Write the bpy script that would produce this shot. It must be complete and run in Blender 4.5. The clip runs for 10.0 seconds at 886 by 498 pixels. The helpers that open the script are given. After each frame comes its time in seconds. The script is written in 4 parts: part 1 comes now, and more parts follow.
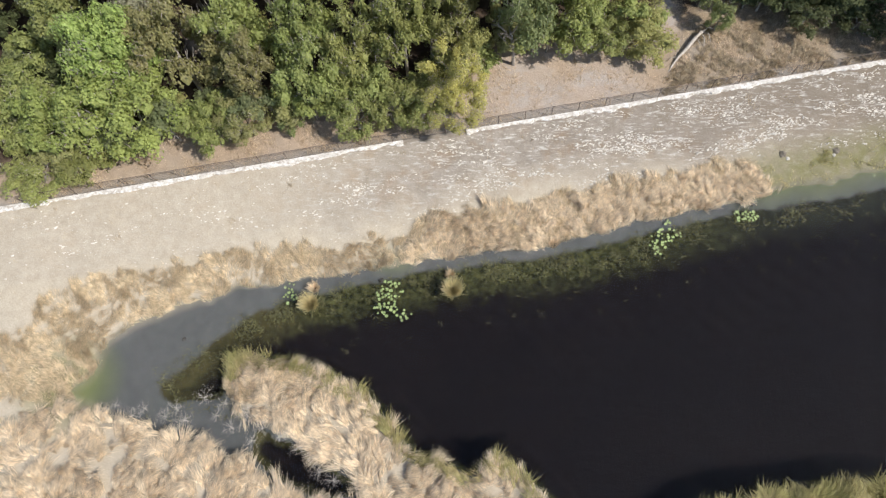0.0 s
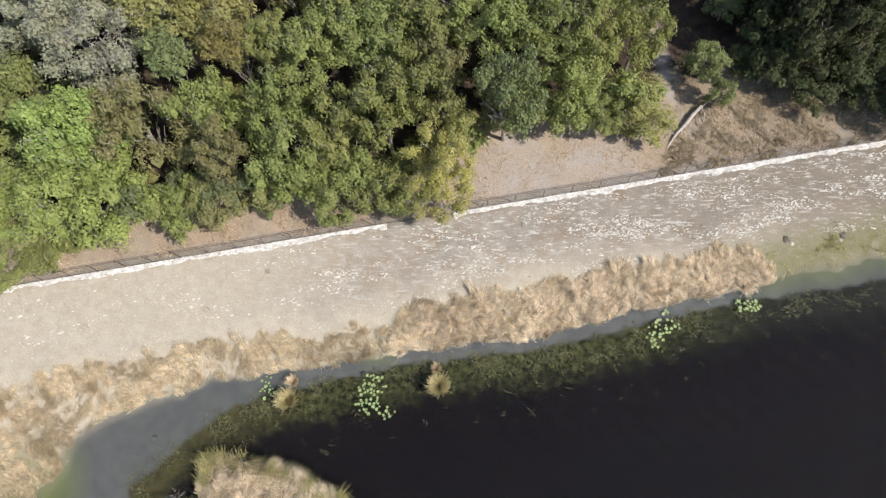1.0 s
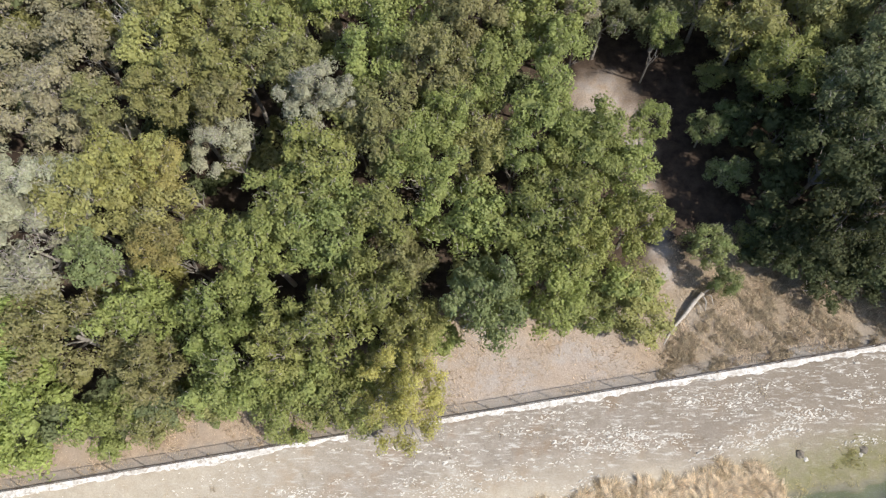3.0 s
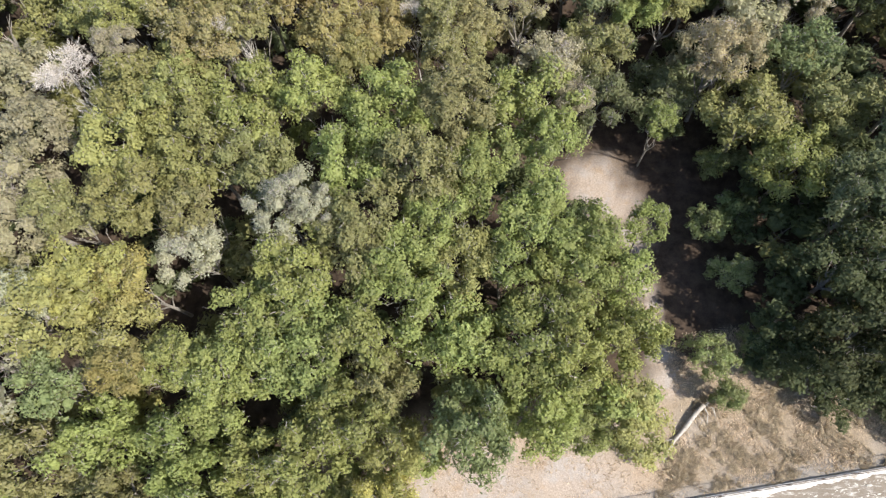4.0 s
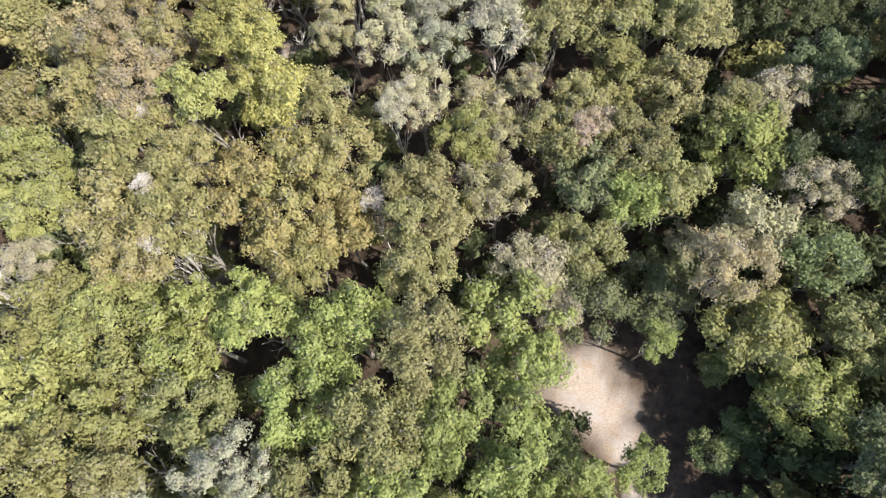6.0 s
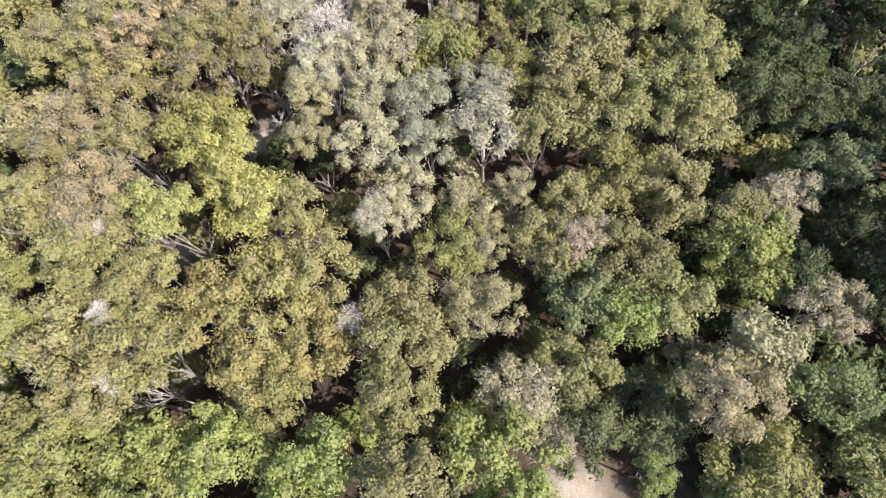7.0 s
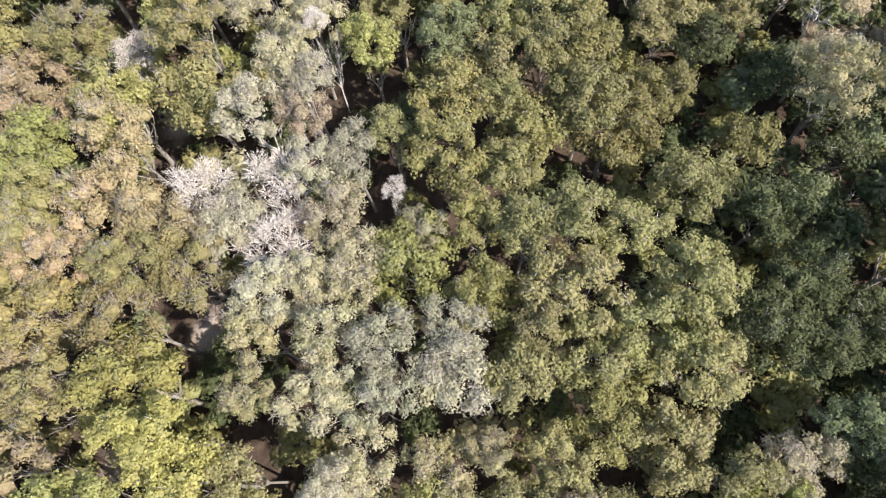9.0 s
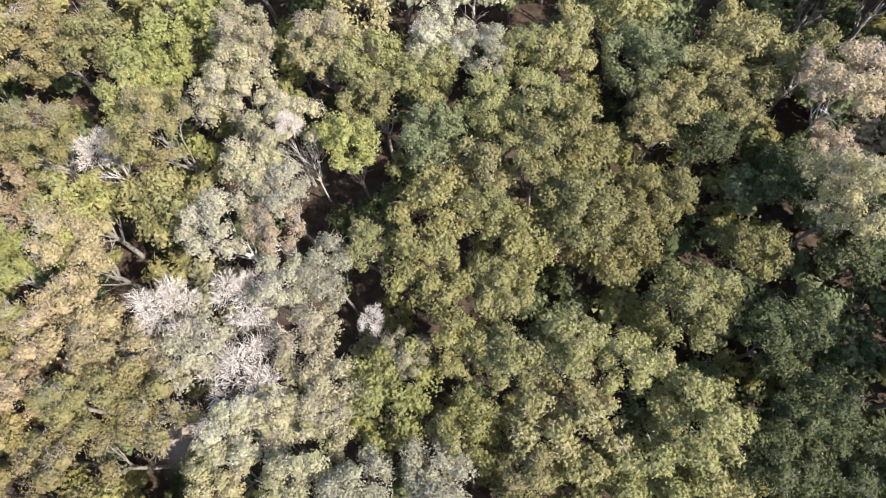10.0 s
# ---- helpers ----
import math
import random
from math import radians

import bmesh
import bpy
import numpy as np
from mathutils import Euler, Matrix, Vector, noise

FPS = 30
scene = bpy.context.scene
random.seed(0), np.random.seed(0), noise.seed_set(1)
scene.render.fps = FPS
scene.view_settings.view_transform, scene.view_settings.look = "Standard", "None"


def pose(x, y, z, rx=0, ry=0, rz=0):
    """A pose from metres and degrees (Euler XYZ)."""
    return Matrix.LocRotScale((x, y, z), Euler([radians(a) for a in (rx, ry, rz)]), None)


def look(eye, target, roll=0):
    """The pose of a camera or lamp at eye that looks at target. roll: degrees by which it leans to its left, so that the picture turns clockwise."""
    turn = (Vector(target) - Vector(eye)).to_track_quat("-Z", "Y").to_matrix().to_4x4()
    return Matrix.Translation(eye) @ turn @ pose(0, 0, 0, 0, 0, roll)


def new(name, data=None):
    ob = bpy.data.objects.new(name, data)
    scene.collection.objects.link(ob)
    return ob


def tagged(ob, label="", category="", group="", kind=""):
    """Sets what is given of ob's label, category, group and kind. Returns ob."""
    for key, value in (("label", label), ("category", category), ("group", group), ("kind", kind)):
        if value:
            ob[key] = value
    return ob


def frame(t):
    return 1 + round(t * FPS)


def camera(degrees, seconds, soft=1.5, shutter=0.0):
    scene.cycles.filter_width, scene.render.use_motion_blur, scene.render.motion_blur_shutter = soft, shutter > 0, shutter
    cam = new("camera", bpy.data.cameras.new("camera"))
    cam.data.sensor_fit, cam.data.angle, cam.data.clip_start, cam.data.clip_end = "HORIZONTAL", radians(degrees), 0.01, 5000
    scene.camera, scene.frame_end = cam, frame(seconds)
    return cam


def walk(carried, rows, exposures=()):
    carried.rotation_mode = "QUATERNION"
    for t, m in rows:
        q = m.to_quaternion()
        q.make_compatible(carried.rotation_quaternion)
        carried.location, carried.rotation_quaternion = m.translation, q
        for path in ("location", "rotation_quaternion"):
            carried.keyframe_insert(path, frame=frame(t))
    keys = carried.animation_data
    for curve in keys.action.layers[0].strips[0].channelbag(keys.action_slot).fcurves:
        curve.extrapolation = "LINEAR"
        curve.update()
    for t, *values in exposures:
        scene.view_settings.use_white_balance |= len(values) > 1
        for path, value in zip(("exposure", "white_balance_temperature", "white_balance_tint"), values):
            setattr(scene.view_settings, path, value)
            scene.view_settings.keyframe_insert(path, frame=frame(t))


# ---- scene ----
cam = camera(72.0, 10.0, 1.3)
PATH = [
    (0, pose(0.000, 0.000, 60.000, 20.925, 3.875, -0.000)),
    (0.5, pose(0.736, 5.036, 60.001, 20.925, 3.855, -0.032)),
    (1, pose(1.472, 10.288, 60.002, 20.924, 3.834, -0.065)),
    (1.5, pose(2.208, 15.675, 60.003, 20.924, 3.813, -0.099)),
    (2, pose(2.943, 21.133, 60.004, 20.924, 3.793, -0.134)),
    (2.5, pose(3.677, 26.615, 60.005, 20.924, 3.772, -0.170)),
    (3, pose(4.411, 32.090, 60.006, 20.923, 3.751, -0.206)),
    (3.5, pose(5.144, 37.539, 60.007, 20.923, 3.731, -0.243)),
    (4, pose(5.877, 42.952, 60.008, 20.923, 3.710, -0.281)),
    (4.5, pose(6.609, 48.331, 60.009, 20.922, 3.689, -0.320)),
    (5, pose(7.341, 53.681, 60.010, 20.922, 3.669, -0.360)),
    (5.5, pose(8.072, 59.012, 60.011, 20.921, 3.648, -0.400)),
    (6, pose(8.802, 64.337, 60.012, 20.920, 3.627, -0.441)),
    (6.5, pose(9.532, 69.669, 60.013, 20.920, 3.607, -0.484)),
    (7, pose(10.262, 75.017, 60.014, 20.919, 3.586, -0.526)),
    (7.5, pose(10.991, 80.388, 60.015, 20.918, 3.565, -0.570)),
    (8, pose(11.719, 85.780, 60.016, 20.917, 3.544, -0.615)),
    (8.5, pose(12.447, 91.185, 60.016, 20.916, 3.524, -0.660)),
    (9, pose(13.174, 96.583, 60.017, 20.915, 3.503, -0.706)),
    (9.5, pose(13.901, 101.941, 60.018, 20.914, 3.482, -0.753)),
    (10, pose(14.627, 107.211, 60.019, 20.912, 3.462, -0.801)),
]
walk(cam, PATH, [(0, 0.25, 6500, 10), (1.5, 0.24, 6500, 10), (2.5, 0.31, 6500, 10), (3.5, 0.5, 6500, 10), (4.2, 0.88, 6500, 10), (5, 1.08, 6500, 10),
                 (5.7, 1.09, 6500, 10), (7, 1.10, 6520, 11), (8.5, 1.11, 6580, 14), (10, 1.11, 6580, 14)])

# ---- sun and sky ----
SUN_ELEV, SUN_AZ = radians(45.0), math.atan2(0.90, -0.43)   # azimuth clockwise from +y
world = bpy.data.worlds.new("sky")
scene.world = world
world.use_nodes = True
_sky = world.node_tree.nodes.new("ShaderNodeTexSky")
_sky.sky_type, _sky.sun_disc = "NISHITA", False
_sky.sun_elevation, _sky.sun_rotation = SUN_ELEV, SUN_AZ
_bg = world.node_tree.nodes["Background"]
_bg.inputs["Strength"].default_value = 0.14
world.node_tree.links.new(_sky.outputs[0], _bg.inputs[0])
_sun = bpy.data.lights.new("sun", "SUN")
_sun.energy, _sun.angle, _sun.color = 4.4, radians(0.53), (1.0, 0.95, 0.86)
sun = new("sun", _sun)
_dir = Vector((math.sin(SUN_AZ) * math.cos(SUN_ELEV), math.cos(SUN_AZ) * math.cos(SUN_ELEV), math.sin(SUN_ELEV)))
sun.matrix_world = look(_dir * 200, (0, 0, 0))


# ---- materials ----
class Nodes:
    """A thin layer over one material's node tree."""

    def __init__(self, name):
        self.mat = bpy.data.materials.new(name)
        self.mat.use_nodes = True
        self.tree = self.mat.node_tree
        self.tree.nodes.clear()
        self.out = self.add("ShaderNodeOutputMaterial")

    def add(self, kind, **values):
        n = self.tree.nodes.new(kind)
        for k, v in values.items():
            self.put(n, k, v)
        return n

    def put(self, n, k, v):
        if hasattr(v, "is_output"):
            self.tree.links.new(v, n.inputs[k])
        elif isinstance(v, tuple) and len(v) == 3 and n.inputs[k].type == "RGBA":
            n.inputs[k].default_value = (*v, 1)
        else:
            n.inputs[k].default_value = v

    def noise(self, scale, detail=4.0, rough=0.55, vec=None):
        n = self.add("ShaderNodeTexNoise", Scale=scale, Detail=detail, Roughness=rough)
        self.tree.links.new(vec if vec else self.place(), n.inputs["Vector"])
        return n.outputs["Fac"]

    def place(self):
        return self.add("ShaderNodeNewGeometry").outputs["Position"]

    def ramp(self, fac, *stops):
        n = self.add("ShaderNodeValToRGB")
        while len(n.color_ramp.elements) < len(stops):
            n.color_ramp.elements.new(0.5)
        for e, (p, c) in zip(n.color_ramp.elements, stops):
            e.position = p
            e.color = (*c, 1) if isinstance(c, tuple) else (c, c, c, 1)
        self.tree.links.new(fac, n.inputs[0])
        return n.outputs["Color"]

    def mix(self, fac, a, b, mode="MIX"):
        n = self.tree.nodes.new("ShaderNodeMix")
        n.data_type, n.blend_type = "RGBA", mode
        for k, v in ((0, fac), (6, a), (7, b)):
            if hasattr(v, "is_output"):
                self.tree.links.new(v, n.inputs[k])
            elif isinstance(v, tuple):
                n.inputs[k].default_value = (*v, 1)
            else:
                n.inputs[k].default_value = v
        return n.outputs[2]

    def math(self, op, a, b=0.0, c=0.0):
        n = self.tree.nodes.new("ShaderNodeMath")
        n.operation = op
        for k, v in enumerate((a, b, c)):
            if hasattr(v, "is_output"):
                self.tree.links.new(v, n.inputs[k])
            else:
                n.inputs[k].default_value = v
        return n.outputs[0]

    def span(self, v, a, b, c=0.0, d=1.0):
        n = self.add("ShaderNodeMapRange")
        for k, x in enumerate((v, a, b, c, d)):
            if hasattr(x, "is_output"):
                self.tree.links.new(x, n.inputs[k])
            else:
                n.inputs[k].default_value = x
        return n.outputs[0]

    def attr(self, name):
        n = self.add("ShaderNodeAttribute")
        n.attribute_name = name
        return n.outputs["Fac"]

    def bump(self, height, strength, distance):
        n = self.add("ShaderNodeBump", Strength=strength, Distance=distance)
        self.tree.links.new(height, n.inputs["Height"])
        return n.outputs[0]

    def surface(self, colour, rough=0.9, normal=None, **more):
        p = self.add("ShaderNodeBsdfPrincipled", **more)
        self.put(p, "Base Color", colour)
        self.put(p, "Roughness", rough)
        if normal:
            self.put(p, "Normal", normal)
        self.tree.links.new(p.outputs[0], self.out.inputs[0])
        return p


def scaled(c, k):
    return tuple(x * k for x in c)


def leaf_material(name, colour, other, patch=0.5, twigs=0.4, blend=0.5):
    """Leaves: colour shifts from crown to crown, in patches over a crown and from leaf to leaf."""
    colour, other = (tuple(c * k for c, k in zip(q, (2.16, 2.08, 2.4))) for q in (colour, other))
    n = Nodes(name)
    info = n.add("ShaderNodeObjectInfo").outputs["Random"]
    isl = n.add("ShaderNodeNewGeometry").outputs["Random Per Island"]
    patches = n.ramp(n.noise(0.55, 3.0, 0.6), (0.38, 0.0), (0.66, 1.0))
    col = n.mix(n.math("MULTIPLY", patches, patch), colour, other)
    col = n.mix(n.math("MULTIPLY", n.ramp(n.noise(0.42, 5.0, 0.7), (0.42, 0.0), (0.64, 1.0)), blend), col, (0.265, 0.275, 0.105))
    twiggy = n.math("MULTIPLY", n.ramp(n.noise(1.25, 6.0, 0.78), (0.50, 0.0), (0.66, 1.0)), twigs)
    col = n.mix(twiggy, col, (0.37, 0.33, 0.255))
    col = n.mix(n.span(isl, 0.0, 1.0, 0.0, 0.24), col, n.mix(0.5, scaled(colour, 1.5), (0.40, 0.375, 0.18)))
    val = n.math("MULTIPLY", n.span(info, 0, 1, 0.86, 1.2), n.span(n.math("FRACT", n.math("MULTIPLY", isl, 7.13)), 0, 1, 0.84, 1.2))
    hsv = n.add("ShaderNodeHueSaturation", Saturation=0.98, Value=n.math("MULTIPLY", val, n.span(n.noise(4.5, 4.0, 0.7), 0.3, 0.7, 0.76, 1.22)), Color=col)
    n.put(hsv, "Hue", n.span(n.math("FRACT", n.math("MULTIPLY", info, 5.7)), 0, 1, 0.480, 0.507))
    grain = n.noise(9.0, 3.0, 0.7)
    p = n.add("ShaderNodeBsdfPrincipled", Roughness=0.55, Normal=n.bump(grain, 0.9, 0.10))
    n.put(p, "Specular IOR Level", 0.3)
    t = n.add("ShaderNodeBsdfTranslucent")
    n.tree.links.new(hsv.outputs[0], p.inputs["Base Color"])
    n.tree.links.new(hsv.outputs[0], t.inputs["Color"])
    m = n.add("ShaderNodeMixShader", Fac=0.42)
    n.tree.links.new(p.outputs[0], m.inputs[1])
    n.tree.links.new(t.outputs[0], m.inputs[2])
    n.tree.links.new(m.outputs[0], n.out.inputs[0])
    return n.mat


LEAF = {
    "olive": leaf_material("olive leaves", (0.134, 0.162, 0.041), (0.107, 0.135, 0.039), twigs=0.22, blend=0.45),
    "dark": leaf_material("dark green leaves", (0.078, 0.098, 0.04), (0.095, 0.112, 0.046), twigs=0.25, blend=0.15),
    "green": leaf_material("green leaves", (0.126, 0.154, 0.042), (0.145, 0.163, 0.046), twigs=0.22, blend=0.45),
    "lime": leaf_material("bright green leaves", (0.142, 0.192, 0.046), (0.122, 0.170, 0.046), twigs=0.15, blend=0.25),
    "yellow": leaf_material("yellow green leaves", (0.154, 0.162, 0.047), (0.120, 0.139, 0.043), twigs=0.2),
    "gold": leaf_material("golden leaves", (0.188, 0.180, 0.048), (0.150, 0.152, 0.046), twigs=0.25),
    "ochre": leaf_material("ochre leaves", (0.160, 0.143, 0.051), (0.117, 0.125, 0.046), patch=0.7, twigs=0.3),
    "rust": leaf_material("rusty leaves", (0.180, 0.153, 0.051), (0.134, 0.134, 0.048), patch=0.65, twigs=0.28),
    "silver": leaf_material("silver lichen leaves", (0.208, 0.210, 0.132), (0.160, 0.168, 0.092), twigs=0.4, blend=0.15),
    "sage": leaf_material("sage grey leaves", (0.190, 0.200, 0.124), (0.148, 0.164, 0.090), twigs=0.35, blend=0.15),
    "drab": leaf_material("drab olive leaves", (0.148, 0.147, 0.053), (0.118, 0.124, 0.047), twigs=0.33),
    "fern": leaf_material("fern green leaves", (0.125, 0.135, 0.045), (0.15, 0.14, 0.05), twigs=0.4),
    "straw": leaf_material("straw green leaves", (0.212, 0.176, 0.088), (0.170, 0.150, 0.070)),
    "grey": leaf_material("grey green leaves", (0.205, 0.198, 0.112), (0.158, 0.16, 0.078), twigs=0.5),
    "pale": leaf_material("pale drying leaves", (0.205, 0.185, 0.088), (0.155, 0.15, 0.068), twigs=0.6),
    "tan": leaf_material("tan dry leaves", (0.235, 0.195, 0.125), (0.175, 0.155, 0.09), twigs=0.6),
    "teal": leaf_material("blue green leaves", (0.092, 0.118, 0.042), (0.110, 0.130, 0.046), twigs=0.25, blend=0.25),
    "moss": leaf_material("moss green leaves", (0.128, 0.126, 0.036), (0.10, 0.105, 0.038), twigs=0.35),
    "lone": leaf_material("yellow willow leaves", (0.222, 0.232, 0.056), (0.175, 0.190, 0.050), twigs=0.22, blend=0.15),
    "lichen": leaf_material("pale lichen and twig ends", (0.25, 0.228, 0.2), (0.2, 0.182, 0.155), twigs=0.3, blend=0.15),
    # the right-hand wood's shade, put into the leaf colour
    "shade": leaf_material("green leaves darkened for shade", (0.03, 0.042, 0.014), (0.042, 0.054, 0.02), twigs=0.08, blend=0.06),
    "bush": leaf_material("shrub leaves", (0.10, 0.14, 0.045), (0.13, 0.14, 0.05)),
}


def bark_material(name, a, b):
    n = Nodes(name)
    f = n.noise(3.0, 6.0, 0.7)
    col = n.ramp(f, (0.3, a), (0.7, b))
    n.surface(col, 0.9, n.bump(n.noise(14.0, 4.0), 0.6, 0.03))
    return n.mat


BARK = bark_material("grey brown bark", (0.15, 0.13, 0.11), (0.40, 0.37, 0.33))
DEADTWIG = bark_material("pale dry twigs", (0.40, 0.355, 0.31), (0.66, 0.60, 0.535))
DEADWOOD = bark_material("bleached dead wood", (0.48, 0.445, 0.41), (0.74, 0.70, 0.66))
LOGWOOD = bark_material("weathered log wood", (0.24, 0.205, 0.17), (0.52, 0.48, 0.43))


def ground_material():
    n = Nodes("ground earth")
    bank, shore, sand, moss, bare = (n.attr(k) for k in ("bank", "shore", "sand", "moss", "litter"))
    big, mid, fine = n.noise(0.13, 4.0), n.noise(0.9, 5.0, 0.6), n.noise(7.0, 6.0, 0.7)
    # forest floor
    floor = n.mix(n.ramp(mid, (0.35, 0.0), (0.65, 1.0)), (0.052, 0.038, 0.03), (0.105, 0.077, 0.058))
    # dry meadow and sand behind the fence
    meadow = n.mix(n.ramp(mid, (0.3, 0.0), (0.7, 1.0)), (0.40, 0.305, 0.225), (0.53, 0.41, 0.305))
    dry = n.mix(n.ramp(fine, (0.3, 0.0), (0.7, 1.0)), (0.29, 0.23, 0.165), (0.43, 0.34, 0.245))
    px0 = n.add("ShaderNodeSeparateXYZ", Vector=n.place()).outputs["X"]
    meadow = n.mix(n.span(n.math("ADD", px0, n.span(mid, 0, 1, -3, 3)), 19.0, 25.0), meadow, dry)
    meadow = n.mix(n.ramp(big, (0.45, 0.0), (0.62, 0.5)), meadow, (0.36, 0.32, 0.28))
    pale = n.mix(n.ramp(fine, (0.35, 0.0), (0.7, 1.0)), (0.41, 0.335, 0.275), (0.54, 0.445, 0.37))
    ashy = n.ramp(n.noise(0.42, 5.0, 0.65), (0.44, 0.0), (0.58, 0.85))
    tawny = n.ramp(n.noise(0.75, 6.0, 0.7), (0.52, 0.0), (0.66, 0.7))
    pale = n.mix(ashy, pale, (0.47, 0.42, 0.385))
    pale = n.mix(tawny, pale, (0.44, 0.315, 0.205))
    up = n.mix(bare, meadow, floor)
    up = n.mix(n.math("MULTIPLY", sand, 0.9), up, pale)
    # greyed along the fence: gravel, with the wire's shadow put into the colour
    strip = n.span(n.math("ADD", bank, n.span(mid, 0, 1, -0.8, 0.8)), 1.9, 0.9)
    up = n.mix(n.math("MULTIPLY", strip, 0.75), up, (0.33, 0.305, 0.275))
    # the bank
    stony = n.mix(n.ramp(mid, (0.32, 0.0), (0.68, 1.0)), (0.26, 0.222, 0.18), (0.37, 0.327, 0.282))
    stony = n.mix(n.ramp(n.noise(0.35, 5.0, 0.65), (0.5, 0.0), (0.68, 0.8)), stony, (0.27, 0.19, 0.125))
    stony = n.mix(n.span(px0, 2.0, 36.0, 0.0, 0.8), stony, (0.215, 0.178, 0.14))
    smooth = n.mix(n.ramp(mid, (0.3, 0.0), (0.7, 1.0)), (0.46, 0.395, 0.305), (0.53, 0.465, 0.37))
    px = n.add("ShaderNodeSeparateXYZ", Vector=n.place()).outputs["X"]
    lower = n.span(n.math("ADD", bank, n.span(big, 0, 1, -4, 4)), -4.0, -9.0)
    lower = n.math("MAXIMUM", lower, n.math("MULTIPLY", n.span(n.math("ADD", px, n.span(mid, 0, 1, -6, 6)), -4.0, -26.0), 0.8))
    lower = n.math("MULTIPLY", lower, n.span(n.math("ADD", px, n.span(mid, 0, 1, -3, 3)), 24.0, 36.0, 1.0, 0.35))
    slope = n.mix(lower, stony, smooth)
    streak = n.add("ShaderNodeMapping", Vector=n.place(), Rotation=(0, 0, -0.15), Scale=(0.5, 2.2, 1.0)).outputs[0]
    chalk = n.math("MULTIPLY", n.ramp(n.noise(1.6, 6.0, 0.75, streak), (0.53, 0.0), (0.64, 0.8)), n.math("SUBTRACT", 1.0, lower))
    slope = n.mix(chalk, slope, (0.60, 0.57, 0.52))
    slope = n.mix(n.math("MULTIPLY", moss, n.span(mid, 0.3, 0.6, 0.4, 0.9)), slope, (0.19, 0.18, 0.08))
    wet = n.span(n.math("ADD", shore, n.span(mid, 0, 1, -0.6, 0.6)), 0.7, 0.0)
    slope = n.mix(n.math("MULTIPLY", wet, 0.7), slope, (0.16, 0.155, 0.12))
    land = n.mix(n.span(n.math("ADD", bank, n.span(mid, 0, 1, -0.5, 0.5)), -0.1, 0.15), slope, up)
    speck = n.ramp(fine, (0.25, 0.66), (0.75, 1.08))
    land = n.mix(1.0, land, speck, "MULTIPLY")
    # the lake bed; deep parts painted near black for light the water absorbs
    z = n.add("ShaderNodeSeparateXYZ", Vector=n.place()).outputs["Z"]
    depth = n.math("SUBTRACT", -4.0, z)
    silt = n.mix(n.ramp(mid, (0.3, 0.0), (0.7, 1.0)), (0.060, 0.064, 0.067), (0.082, 0.084, 0.085))
    silt = n.mix(n.math("MULTIPLY", moss, 0.8), silt, (0.11, 0.13, 0.045))
    weedy = n.mix(n.ramp(n.noise(1.9, 7.0, 0.8), (0.42, 0.0), (0.62, 1.0)), (0.006, 0.0065, 0.004), (0.066, 0.068, 0.027))
    weedy = n.mix(n.span(px0, 18.0, 34.0, 0.0, 0.8), weedy, (0.012, 0.012, 0.012))
    weedy = n.mix(n.span(px0, -17.0, -24.0, 0.0, 0.6), weedy, (0.042, 0.036, 0.017))
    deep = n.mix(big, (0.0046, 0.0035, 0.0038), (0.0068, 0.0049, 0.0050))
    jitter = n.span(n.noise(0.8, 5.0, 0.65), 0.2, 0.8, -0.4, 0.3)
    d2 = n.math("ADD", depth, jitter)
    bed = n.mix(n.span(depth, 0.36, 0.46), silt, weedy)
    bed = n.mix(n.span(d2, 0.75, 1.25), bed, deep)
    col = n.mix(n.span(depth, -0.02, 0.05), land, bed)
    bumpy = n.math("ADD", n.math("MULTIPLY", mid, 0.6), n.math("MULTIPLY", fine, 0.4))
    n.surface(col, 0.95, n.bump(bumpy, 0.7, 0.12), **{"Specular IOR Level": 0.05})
    return n.mat


def water_material():
    n = Nodes("lake water")
    wave = n.math("ADD", n.noise(2.2, 3.0), n.math("MULTIPLY", n.noise(9.0, 2.0), 0.4))
    n.surface((0.93, 0.95, 0.95), 0.04, n.bump(wave, 0.10, 0.03), IOR=1.27, **{"Transmission Weight": 1.0})
    return n.mat


def plain_material(name, a, b, scale=4.0, rough=0.85, bump=0.5, dist=0.02, metal=0.0):
    n = Nodes(name)
    info = n.add("ShaderNodeObjectInfo").outputs["Random"]
    col = n.ramp(n.noise(scale, 6.0, 0.65), (0.32, a), (0.68, b))
    hsv = n.add("ShaderNodeHueSaturation", Color=col, Value=n.span(info, 0, 1, 0.8, 1.15))
    n.surface(hsv.outputs[0], rough, n.bump(n.noise(scale * 6, 4.0), bump, dist), Metallic=metal)
    return n.mat


def kerb_material():
    n = Nodes("weathered white concrete")
    col = n.ramp(n.noise(1.4, 6.0, 0.65), (0.32, (0.46, 0.42, 0.37)), (0.66, (0.80, 0.78, 0.75)))
    col = n.mix(n.ramp(n.noise(2.6, 7.0, 0.75), (0.50, 0.0), (0.60, 0.85)), col, (0.35, 0.29, 0.23))
    n.surface(col, 0.9, n.bump(n.noise(9.0, 4.0), 0.6, 0.03))
    return n.mat


